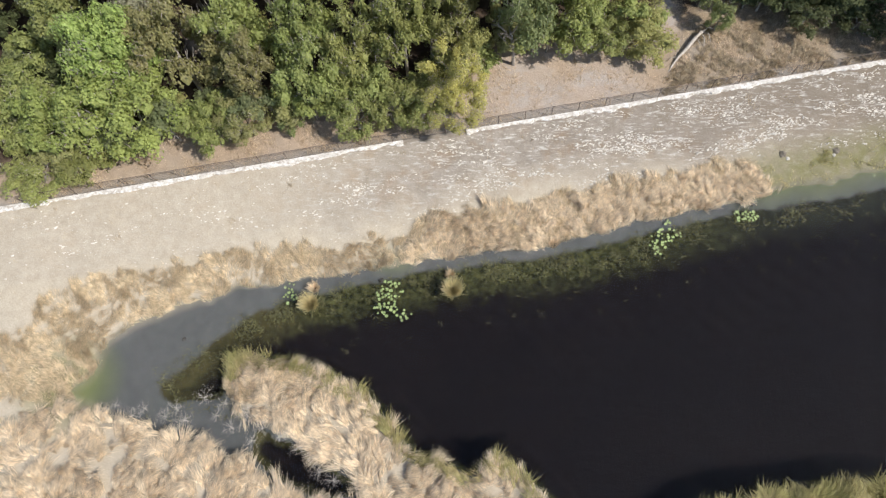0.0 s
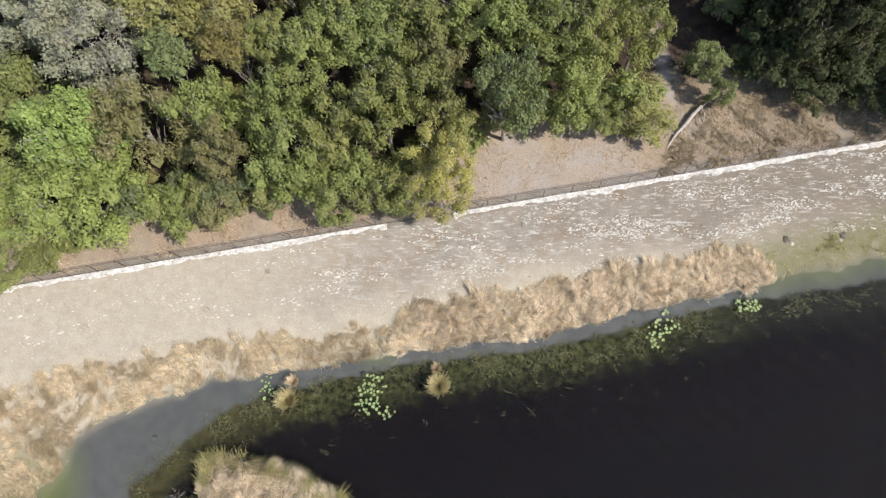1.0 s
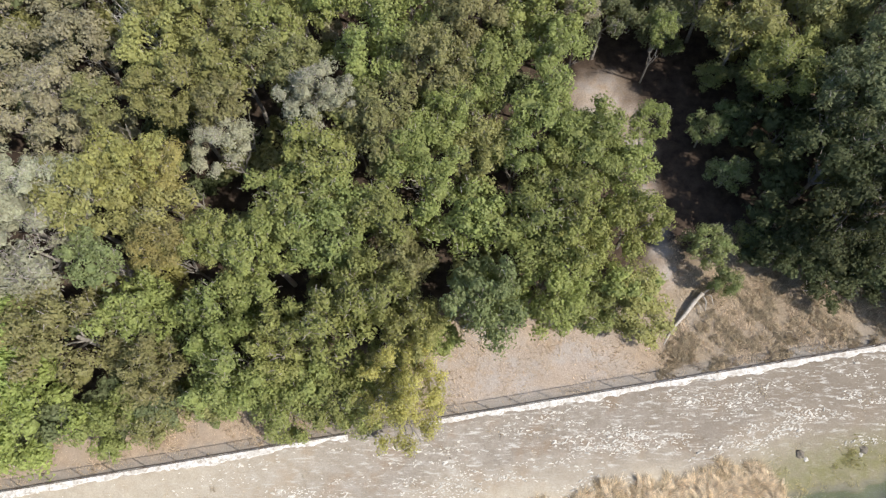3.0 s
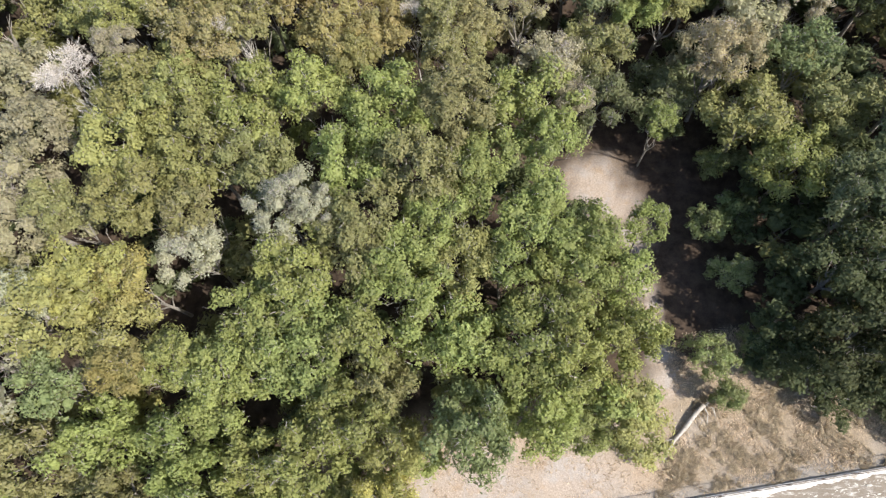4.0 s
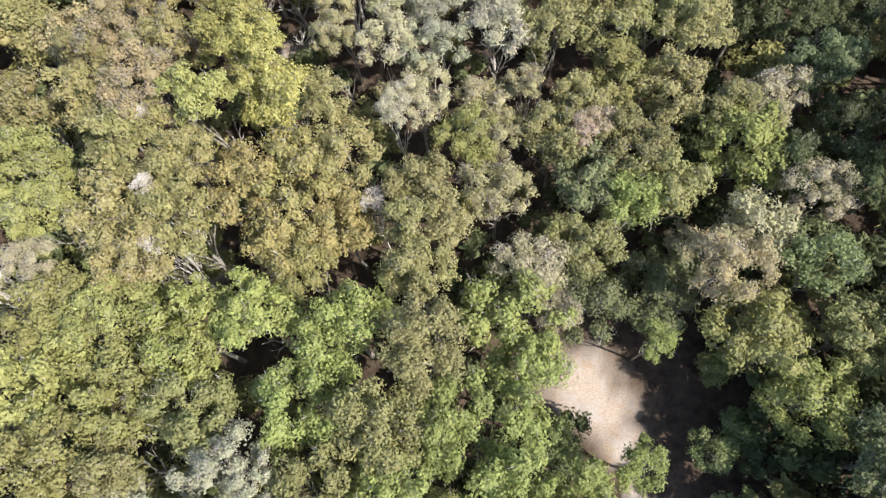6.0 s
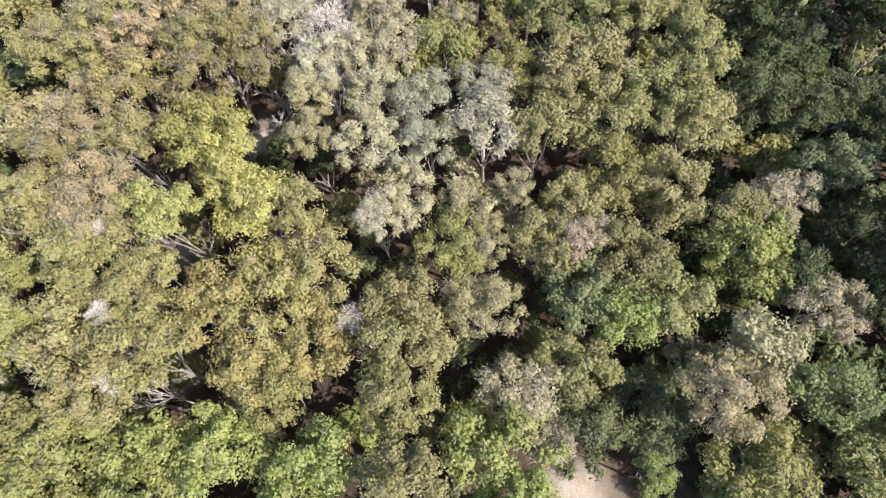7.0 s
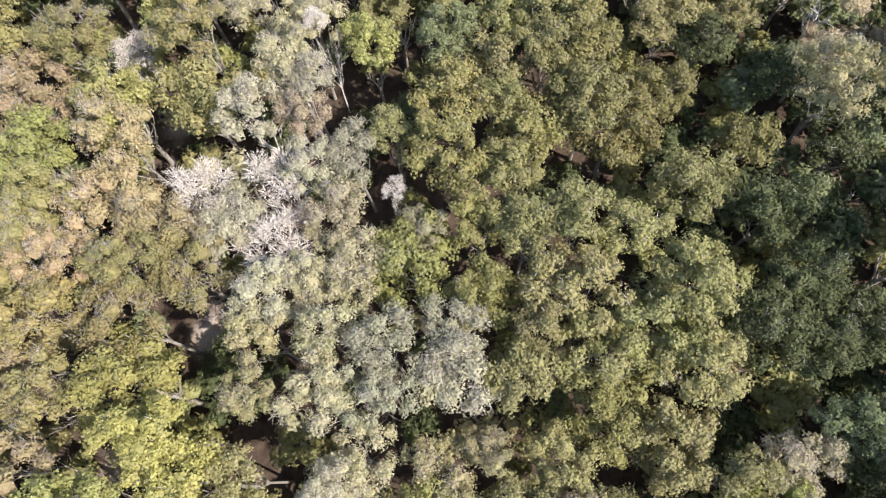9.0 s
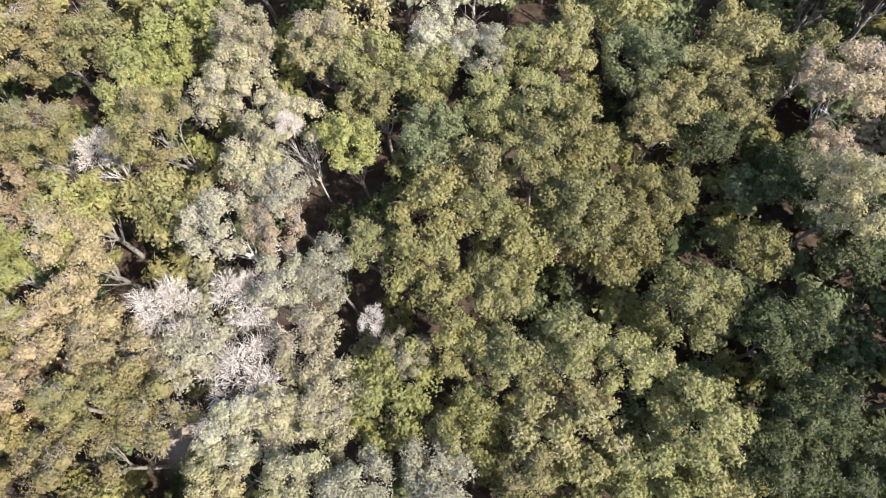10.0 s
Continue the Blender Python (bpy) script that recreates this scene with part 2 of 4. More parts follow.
def blade_material(name, a, b, tip=None):
    n = Nodes(name)
    isl = n.add("ShaderNodeNewGeometry").outputs["Random Per Island"]
    patch = n.ramp(n.noise(0.5, 4.0, 0.6), (0.35, 0.0), (0.65, 1.0))
    col = n.mix(n.math("ADD", n.math("MULTIPLY", patch, 0.55), n.math("MULTIPLY", isl, 0.45)), a, b)
    col = n.mix(1.0, col, n.ramp(n.math("FRACT", n.math("MULTIPLY", isl, 9.7)), (0.0, 0.62), (1.0, 1.25)), "MULTIPLY")
    col = n.mix(1.0, col, n.ramp(n.noise(2.6, 3.0, 0.6), (0.36, 0.8), (0.6, 1.1)), "MULTIPLY")
    p = n.add("ShaderNodeBsdfPrincipled", Roughness=0.7)
    t = n.add("ShaderNodeBsdfTranslucent")
    n.tree.links.new(col, p.inputs["Base Color"])
    n.tree.links.new(col, t.inputs["Color"])
    m = n.add("ShaderNodeMixShader", Fac=0.35)
    n.tree.links.new(p.outputs[0], m.inputs[1])
    n.tree.links.new(t.outputs[0], m.inputs[2])
    n.tree.links.new(m.outputs[0], n.out.inputs[0])
    return n.mat


GROUND, WATER = ground_material(), water_material()
CONCRETE = kerb_material()
RUSTY = plain_material("rusted galvanised steel", (0.11, 0.085, 0.07), (0.22, 0.175, 0.145), 8.0, 0.6, 0.3, 0.004, 0.6)
STONE = plain_material("pale limestone", (0.42, 0.39, 0.34), (0.64, 0.60, 0.54), 5.0)
TWIG = bark_material("grey dry twigs", (0.26, 0.235, 0.21), (0.50, 0.46, 0.42))
MUDROCK = plain_material("brown earthy rock", (0.10, 0.085, 0.065), (0.26, 0.22, 0.17), 5.0)
DARKROCK = plain_material("dark wet rock", (0.025, 0.023, 0.02), (0.07, 0.06, 0.05), 6.0, 0.5)
REED = blade_material("blond dry reeds", (0.90, 0.765, 0.575), (0.75, 0.61, 0.435))
SHOREGRASS = blade_material("tawny shore grass", (0.77, 0.64, 0.45), (0.59, 0.47, 0.305))
GREENREED = blade_material("green reed blades", (0.30, 0.30, 0.09), (0.62, 0.52, 0.28))
DRYGRASS = blade_material("dry meadow grass", (0.70, 0.56, 0.41), (0.50, 0.385, 0.26))
BRUSH = blade_material("brown dry brush", (0.56, 0.45, 0.31), (0.36, 0.29, 0.19))
LILY = plain_material("lily pad green", (0.20, 0.28, 0.09), (0.36, 0.43, 0.19), 3.0, 0.4)
WEED = blade_material("water weed", (0.085, 0.085, 0.034), (0.165, 0.16, 0.075))
REEDY = blade_material("yellow green reeds", (0.80, 0.70, 0.43), (0.62, 0.545, 0.28))


# ---- mesh helpers ----
def raw_mesh(name, verts, faces, mats, smooth=False):
    """A mesh from numpy arrays; faces all of one size."""
    me = bpy.data.meshes.new(name)
    verts, faces = np.asarray(verts, np.float32), np.asarray(faces, np.int32)
    k = faces.shape[1]
    me.vertices.add(len(verts))
    me.vertices.foreach_set("co", verts.ravel())
    me.loops.add(faces.size)
    me.loops.foreach_set("vertex_index", faces.ravel())
    me.polygons.add(len(faces))
    me.polygons.foreach_set("loop_start", np.arange(len(faces), dtype=np.int32) * k)
    me.polygons.foreach_set("loop_total", np.full(len(faces), k, np.int32))
    me.polygons.foreach_set("use_smooth", np.full(len(faces), smooth))
    for m in mats:
        me.materials.append(m)
    me.update(calc_edges=True)
    return me


def part(name, me, parent, material=None, label="", m=None):
    ob = new(name, me)
    ob.parent = parent
    if m is not None:
        ob.matrix_basis = m
    if material is not None:
        ob.material_slots[0].link = "OBJECT"
        ob.material_slots[0].material = material
    return tagged(ob, label)


def tube(points, radii, sides=6):
    """A tapered tube along points, as verts and triangles."""
    pts = [Vector(p) for p in points]
    verts, faces = [], []
    for i, p in enumerate(pts):
        d = (pts[min(i + 1, len(pts) - 1)] - pts[max(i - 1, 0)]).normalized()
        a = d.orthogonal().normalized()
        b = d.cross(a)
        for k in range(sides):
            w = 2 * math.pi * k / sides
            verts.append(p + (a * math.cos(w) + b * math.sin(w)) * radii[i])
    for i in range(len(pts) - 1):
        for k in range(sides):
            p, q = i * sides + k, i * sides + (k + 1) % sides
            faces += [(p, q, q + sides), (p, q + sides, p + sides)]
    end = (len(pts) - 1) * sides
    for k in range(1, sides - 1):
        faces += [(end, end + k, end + k + 1), (0, k + 1, k)]
    return [tuple(v) for v in verts], faces


def joined(pieces):
    verts, faces = [], []
    for v, f in pieces:
        o = len(verts)
        verts += v
        faces += [tuple(i + o for i in t) for t in f]
    return verts, faces


def blades(xyz, length, lean, heading, width, curl=0.35):
    """Bent grass blades, each a strip of three triangles: all arrays, one entry a blade."""
    n = len(length)
    up = np.stack([np.cos(heading) * np.sin(lean), np.sin(heading) * np.sin(lean), np.cos(lean)], 1)
    lean2 = np.minimum(lean + curl, 1.65)
    up2 = np.stack([np.cos(heading) * np.sin(lean2), np.sin(heading) * np.sin(lean2), np.cos(lean2)], 1)
    side = np.stack([-np.sin(heading), np.cos(heading), 0 * heading], 1) * (width / 2)[:, None]
    mid = xyz + up * (length * 0.5)[:, None]
    tip = mid + up2 * (length * 0.5)[:, None]
    verts = np.stack([xyz - side, xyz + side, mid + side * 0.9, mid - side * 0.9, tip], 1).reshape(-1, 3)
    o = np.arange(n)[:, None] * 5
    faces = np.concatenate([o + [0, 1, 2], o + [0, 2, 3], o + [3, 2, 4]], 0)
    return verts, faces


# ---- the lie of the land ----
WATER_Z = -4.0
NORTH_SHORE = [(400, 88), (90, 39.8), (60, 35.2), (45.5, 32.8), (38, 31.3), (30.4, 30.1), (22, 28.3), (14.4, 26.5), (8, 24.9), (1.7, 24.4),
               (-4.6, 23.6), (-11, 22.7), (-18.6, 21.4), (-27, 20.5), (-33, 18.6), (-38.7, 16.7), (-41.8, 14.2), (-42.5, 11.1), (-45.5, 8.7),
               (-42, 7.2), (-70, 4), (-400, -40), (-400, 500), (400, 500)]
MARSH = [(-26.9, 12.4), (-24.4, 12.6), (-18.8, 11.2), (-12.6, 8.2), (-9.6, 5.3), (-7.9, 2.6), (-1.7, 0.2), (1, 2.1), (4.7, -0.9), (5.7, -2),
         (8, -60), (-400, -60), (-400, 0), (-70, 5), (-44, 7.2), (-35.6, 5.4), (-30, 3.9), (-25, 2.2), (-16, -2.5), (-12, -0.8), (-17, 2.6), (-24, 5.8), (-27.6, 8.5)]
EAST_MARSH = [(19.9, -2.4), (27, -1.5), (33.4, -0.5), (36.9, -0.3), (45, -1.5), (60, -20), (60, -60), (20, -60)]


def outside(poly, x, y):
    """Signed distance to a polygon, positive outside."""
    p = np.array(poly, float)
    q = np.roll(p, -1, 0)
    best = np.full(x.shape, 1e9)
    inside = np.zeros(x.shape, bool)
    for (ax, ay), (bx, by) in zip(p, q):
        ex, ey = bx - ax, by - ay
        t = np.clip(((x - ax) * ex + (y - ay) * ey) / (ex * ex + ey * ey), 0, 1)
        best = np.minimum(best, np.hypot(x - ax - t * ex, y - ay - t * ey))
        cross = (ay > y) != (by > y)
        with np.errstate(divide="ignore", invalid="ignore"):
            inside ^= cross & (x < ex * (y - ay) / (ey if ey else 1e-9) + ax)
    return np.where(inside, -best, best)


def kerb_y(x):
    return 37.4 + 0.151 * x


def wavy(x, y, s, seed=0.0):
    """A cheap smooth field between about -1 and 1."""
    return (np.sin(x * s + 1.3 * np.sin(y * s * 0.7 + seed)) + np.sin(y * s * 1.1 + 1.7 * np.sin(x * s * 0.6 + seed * 2.0) + seed)
            + 0.6 * np.sin((x + y) * s * 2.3 + seed * 3.1)) / 2.6


def land(x, y):
    """Height, distance above the kerb and distance from the water's edge (positive on land)."""
    x, y = np.asarray(x, float), np.asarray(y, float)
    d = (y - kerb_y(x)) * 0.989
    ragged = 0.35 * wavy(x, y, 0.9, 1.0) + 0.2 * wavy(x, y, 2.7, 2.0)
    dn = outside(NORTH_SHORE, x, y) + ragged
    dm = np.minimum(outside(MARSH, x, y), outside(EAST_MARSH, x, y)) + ragged
    di = np.maximum(-dn, 0)
    dk = np.maximum(-d, 0.0)
    slope = WATER_Z + (-WATER_Z - 0.06) * di / (di + dk + 1e-6) + 0.07 * wavy(x, y, 0.7, 4.0) * np.clip(di, 0, 1)
    a = np.clip((y - 85) / 55, 0, 1)
    top = -0.25 - 0.4 * np.clip(d / 6, 0, 1) + 4.5 * a * a * (3 - 2 * a) + 0.12 * wavy(x, y, 0.5, 3.0) * np.clip(d / 3, 0, 1)
    north = np.where(d > 0, top, slope)
    shelf = np.interp(x, [-42, -34, -27, -20, -5, 30, 50], [9.5, 7.4, 3.6, 1.7, 1.3, 1.5, 2.2])
    bed = WATER_Z - np.where(dn < shelf, 0.38 * dn / shelf, 0.38 + 0.2 * (dn - shelf))
    bed = np.maximum(bed, WATER_Z - 3.2)
    bed = np.maximum(bed, WATER_Z - 1.1 * np.maximum(dm, 0) - 0.1)
    bay = np.clip((-22.5 - x) / 1.5, 0, 1) * np.clip((9.3 + 0.5 * wavy(x, y, 0.8, 2.0) - y) / 1.2, 0, 1)
    bed = np.where(bay > 0, np.maximum(bed, bed * (1 - bay) + (WATER_Z - 0.33) * bay), bed)
    z = np.where(dn < 0, north, bed)
    z = np.where((dm < 0) & (dn >= 0), WATER_Z + 0.12 * np.clip(-dm, 0, 1.2), z)
    return z, d, np.maximum(-dn, -dm)


def height(x, y):
    return float(land(np.array([x]), np.array([y]))[0][0])


SAND_SPOTS = [(-34.5, 52.6, 2.0), (18.6, 73.0, 3.3), (20.3, 70.6, 2.7), (22.0, 67.2, 1.8), (22.2, 64.0, 0.9), (22.6, 61.6, 1.0), (22.9, 59.2, 1.0), (23.1, 56.8, 1.1), (23.4, 54.4, 1.2), (23.6, 52, 1.5), (-12.9, 110.8, 2.4), (-21.7, 98.3, 1.6),
              (-19.6, 86, 1.6), (-19.0, 134.0, 1.5), (40.2, 123.8, 1.5), (6, 43, 4.5), (14, 44, 4.0), (1, 41.5, 3.0)]


def build_ground():
    def axis(a, b, step, far):
        core = np.arange(a, b + 1e-6, step)
        lo = a - np.geomspace(2, far, 14)[::-1]
        hi = b + np.geomspace(2, far, 14)
        return np.concatenate([lo, core, hi])

    xs = axis(-68, 74, 0.55, 1500)
    ys = np.concatenate([-26 - np.geomspace(2, 1500, 14)[::-1], np.arange(-26, 60, 0.42), np.arange(60, 190, 1.2), 190 + np.geomspace(2, 1500, 14)])
    X, Y = np.meshgrid(xs, ys)
    Z, D, S = land(X, Y)
    nx, ny = len(xs), len(ys)
    i = (np.arange(ny - 1)[:, None] * nx + np.arange(nx - 1)).ravel()
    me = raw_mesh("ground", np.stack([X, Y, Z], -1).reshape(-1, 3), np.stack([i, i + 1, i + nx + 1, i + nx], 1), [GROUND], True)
    sand = np.zeros_like(X)
    for x, y, r in SAND_SPOTS:
        q = np.hypot(X - x, Y - y) / r + 0.25 * wavy(X, Y, 1.5, x)
        sand = np.maximum(sand, np.clip(1.6 - q * 1.1, 0, 1))
    forest = np.clip((D - np.interp(X, [-60, -30, -6, 0, 22, 30, 60], [4, 6, 6.5, 10, 10, 12, 9]) + wavy(X, Y, 0.8, 5.0)) / 3, 0, 1)
    mossy = np.clip(1.2 - np.abs(S - 1.8) / 3.2, 0, 1) * np.clip((X - 27) / 6, 0, 1) + np.clip(1.6 - np.hypot(X + 45, Y - 10) / 4, 0, 1)
    mossy += 0.8 * np.clip(1 - np.hypot(X + 10, (Y - 23.4) * 1.6) / 3.5, 0, 1)
    for name, field in (("bank", D), ("shore", S), ("sand", sand), ("moss", np.clip(mossy, 0, 1)), ("litter", forest)):
        a = me.attributes.new(name, "FLOAT", "POINT")
        a.data.foreach_set("value", field.ravel().astype(np.float32))
    tagged(new("ground", me), "sandy earth bank, meadow and forest floor round a lake", "ground", kind="structure")
    v = [(-500, -700, WATER_Z), (700, -700, WATER_Z), (700, 120, WATER_Z), (-500, 120, WATER_Z)]
    w = tagged(new("water", raw_mesh("water", v, [(0, 1, 2, 3)], [WATER])), "still dark brown lake water", "water", kind="structure")
    w.visible_shadow = False


build_ground()


# ---- kerb and fence ----
def kerb(x0, x1, seed):
    """A whitewashed concrete strip with a crumbling lower edge."""
    rng = np.random.default_rng(seed)
    n = int((x1 - x0) / 0.25)
    verts, faces = [], []
    chip = np.convolve(rng.normal(0, 1, n + 9), np.ones(5) / 5, "same")[:n + 1]
    for i in range(n + 1):
        x = x0 + (x1 - x0) * i / n
        y, low = kerb_y(x), -0.20 + 0.26 * chip[i] + 0.1 * math.sin(x * 0.37)
        zt = 0.03 + 0.02 * math.sin(x * 0.8)
        for dd, z in ((low - 0.06, -0.5), (low, zt - 0.07 + 0.02 * chip[i]), (low + 0.07, zt), (0.36, zt), (0.40, zt - 0.03), (0.42, -0.5)):
            verts.append((x - 0.15 * dd, y + dd, z))
    for i in range(n):
        for k in range(5):
            p = i * 6 + k
            faces.append((p, p + 6, p + 7, p + 1))
    ob = new("kerb", raw_mesh("kerb", verts, faces, [CONCRETE]))
    tagged(ob, "whitewashed crumbling concrete kerb along the fence", "kerb", kind="structure")


kerb(-56.0, -8.6, 1)
kerb(-1.4, 90.0, 2)


def fence():
    """A chain-link fence: posts, rails and a wire panel to each bay."""
    root = tagged(new("chain_link_fence"), "rusty brown chain-link fence with steel posts and top rail", "fence")
    x0, bays, step = -52.0, 42, 3.015
    root.location = (x0, kerb_y(x0) + 0.3, 0)
    hgt = 1.72
    pv, pf = tube([(0, 0, -0.5), (0, 0, hgt), (0, 0, hgt + 0.04)], [0.038, 0.038, 0.02], 6)
    post = raw_mesh("post", pv, pf, [RUSTY])
    bay = 3.05
    rv, rf = tube([(0, 0, 0), (bay, 0, 0)], [0.028, 0.028], 6)
    rail = raw_mesh("rail", rv, rf, [RUSTY])
    verts, faces = [], []
    gap, w = 0.16, 0.0045
    for sgn in (1, -1):
        k = -hgt
        while k < bay:
            lo, hi = max(0.0, -k) , min(hgt, bay - k)
            if hi > lo:
                q = [(k + lo, lo + 0.04), (k + hi, hi + 0.04)]
                if sgn < 0:
                    q = [(bay - u, v) for u, v in q]
                o = len(verts)
                for u, v in q:
                    verts += [(u - w, 0.004 * sgn, v), (u + w, 0.004 * sgn, v)]
                faces.append((o, o + 1, o + 3, o + 2))
            k += gap
    wire = raw_mesh("wire", verts, faces, [RUSTY])
    turn = math.degrees(math.atan(0.151))
    for i in range(bays + 1):
        x = x0 + i * step
        at = pose(x - x0, 0.151 * (x - x0), 0, 0, 0, turn)
        part("post", post, root, m=at)
        if i < bays:
            part("top_rail", rail, root, m=at @ pose(0, 0, hgt - 0.04))
            part("bottom_rail", rail, root, m=at @ pose(0, 0, 0.09))
            part("wire_panel", wire, root, m=at)


fence()


# ---- trees ----
def sphere_points(rng, n, down):
    """Random unit vectors that do not point below -down."""
    d = rng.normal(0, 1, (n, 3))
    d /= np.linalg.norm(d, axis=1)[:, None]
    d[:, 2] = np.where(d[:, 2] < -down, -d[:, 2], d[:, 2])
    return d


_bm = bmesh.new()
bmesh.ops.create_icosphere(_bm, subdivisions=1, radius=1)
BALL_V = np.array([v.co for v in _bm.verts])
BALL_F = np.array([[v.index for v in f.verts] for f in _bm.faces])
_bm.free()


def leafy_crown(seed, boughs, leaves, size, flat, lo=0.30, hi=0.46, core=0.7, drop=0.35, twigs=0.05, gap=0.62):
    """A crown of radius 1: boughs over a dome, tufts over each bough, leaf sprays over each tuft; triangles.
    The second material takes the bare twig ends between the leaves."""
    rng = np.random.default_rng(seed)
    centre, radius, tries = [], [], 0
    phase = rng.uniform(0, 6.28, 3)
    while len(centre) < boughs and tries < 4000:
        tries += 1
        d = sphere_points(rng, 1, drop)[0]
        r = rng.uniform(lo, hi)
        w = math.atan2(d[1], d[0])
        reach = (1 - 0.75 * r) * rng.uniform(0.8, 1.06) if rng.random() < 0.85 else rng.uniform(0.2, 0.5)
        reach *= 1 + 0.13 * math.sin(2 * w + phase[0]) + 0.09 * math.sin(3 * w + phase[1])
        c = d * reach * [1, 1, flat]
        if tries < 3000 and any(np.linalg.norm(c - o) < gap * (r + q) for o, q in zip(centre, radius)):
            continue
        centre.append(c)
        radius.append(r)
    vs, fs, slot, base = [], [], [], 0
    total = sum(r * r for r in radius)
    for c, r in zip(centre, radius):
        if core:
            vs.append(c + BALL_V * r * core * rng.uniform(0.75, 1.1, (len(BALL_V), 1)) * [1, 1, 0.85])
            fs.append(BALL_F + base)
            slot.append(np.zeros(len(BALL_F), np.int32))
            base += len(BALL_V)
        k = int(leaves * r * r / total)
        tufts = max(5, int(9 + rng.integers(0, 5)))
        td = sphere_points(rng, tufts, 0.25)
        tc = c + td * r * rng.uniform(0.55, 0.85, (tufts, 1)) * [1, 1, 0.85]
        tr = r * rng.uniform(0.3, 0.56, tufts)
        own = rng.choice(tufts, k, p=tr ** 2 / np.sum(tr ** 2))
        d = sphere_points(rng, k, 0.3)
        p = tc[own] + d * (tr[own][:, None] * rng.uniform(0.6, 1.18, (k, 1)))
        nrm = d * 0.8 + td[own] * 0.35 + rng.normal(0, 0.34, (k, 3)) + [0, 0, 0.15]
        nrm /= np.linalg.norm(nrm, axis=1)[:, None]
        a = np.cross(nrm, rng.normal(0, 1, (k, 3)))
        a /= np.linalg.norm(a, axis=1)[:, None]
        b = np.cross(nrm, a)
        s = size * rng.uniform(0.55, 1.35, (k, 1))
        leaf = np.stack([p + a * s, p - a * s * 0.55 + b * s * 0.6, p - a * s * 0.45 - b * s * 0.65], 1)
        bare = rng.random(k) < twigs * rng.choice([0.2, 0.6, 2.2])
        out = d + rng.normal(0, 0.5, (k, 3)) + [0, 0, 0.2]
        out /= np.linalg.norm(out, axis=1)[:, None]
        side = np.cross(out, rng.normal(0, 1, (k, 3)))
        side /= np.linalg.norm(side, axis=1)[:, None]
        stick = np.stack([p + out * s * 2.6, p + side * s * 0.16 - out * s, p - side * s * 0.16 - out * s], 1)
        vs.append(np.where(bare[:, None, None], stick, leaf).reshape(-1, 3))
        fs.append(np.arange(k * 3).reshape(-1, 3) + base)
        slot.append(bare.astype(np.int32))
        base += k * 3
    me = raw_mesh("crown", np.concatenate(vs), np.concatenate(fs), [LEAF["olive"], LEAF["lichen"]])
    me.polygons.foreach_set("material_index", np.concatenate(slot))
    return me


def twig_crown(seed, boughs, twigs, length, flat=0.8, lo=0.24, hi=0.4):
    """Fine bare twigs that spray out of a few bough ends, filling a dome of radius 1; triangles."""
    rng = np.random.default_rng(seed)
    d = sphere_points(rng, boughs, 0.2)
    c = d * rng.uniform(0.35, 0.85, (boughs, 1)) * [1, 1, flat]
    r = rng.uniform(lo, hi, boughs)
    own = rng.choice(boughs, twigs, p=r ** 2 / np.sum(r ** 2))
    e = sphere_points(rng, twigs, 0.35)
    p = c[own] + e * (r[own][:, None] * rng.uniform(0.2, 1.0, (twigs, 1)))
    out = e + 0.4 * d[own] + rng.normal(0, 0.55, (twigs, 3))
    out /= np.linalg.norm(out, axis=1)[:, None]
    side = np.cross(out, rng.normal(0, 1, (twigs, 3)))
    side /= np.linalg.norm(side, axis=1)[:, None]
    s = length * rng.uniform(0.5, 1.4, (twigs, 1))
    w = length * rng.uniform(0.025, 0.065, (twigs, 1))
    v = np.stack([p + out * s, p + side * w, p - side * w], 1).reshape(-1, 3)
    return raw_mesh("crown", v, np.arange(twigs * 3).reshape(-1, 3), [DEADTWIG])


def limbs(seed, spread, count, forks, rise=0.28, thin=1.0, twig=0):
    """A trunk of height 1 whose limbs reach out to spread; triangles."""
    rng = random.Random(seed)
    pieces = []
    base, top = Vector((0, 0, -0.04)), Vector((rng.uniform(-.06, .06), rng.uniform(-.06, .06), 0.45))
    pieces.append(tube([base, (base + top) / 2 + Vector((rng.uniform(-.02, .02), rng.uniform(-.02, .02), 0)), top], [0.034 * thin, 0.026 * thin, 0.02 * thin], 7))

    def grow(p, d, length, r, depth):
        q = p + d * length * 0.5 + Vector((rng.uniform(-1, 1), rng.uniform(-1, 1), rng.uniform(-.3, .6))) * length * 0.12
        e = q + (d + Vector((rng.uniform(-.5, .5), rng.uniform(-.5, .5), rng.uniform(-.1, .5)))).normalized() * length * 0.5
        pieces.append(tube([p, q, e], [r, r * 0.72, r * 0.42], 5 if depth > 1 else 3))
        if depth > 0:
            for _ in range(forks):
                t = rng.uniform(0.35, 1.0)
                s = p.lerp(q, t * 2) if t < 0.5 else q.lerp(e, t * 2 - 1)
                nd = (d + Vector((rng.uniform(-1, 1), rng.uniform(-1, 1), rng.uniform(-.4, .7)))).normalized()
                grow(s, nd, length * rng.uniform(0.42, 0.68), r * 0.5, depth - 1)

    for i in range(count):
        w = 2 * math.pi * (i + rng.random() * 0.7) / count
        d = Vector((math.cos(w) * spread, math.sin(w) * spread, rng.uniform(rise, rise + 0.27))).normalized()
        grow(base.lerp(top, rng.uniform(0.55, 1.0)), d, rng.uniform(0.36, 0.52) * math.hypot(spread, 0.5), 0.014 * thin, twig)
    v, f = joined(pieces)
    return raw_mesh("trunk", v, f, [BARK])


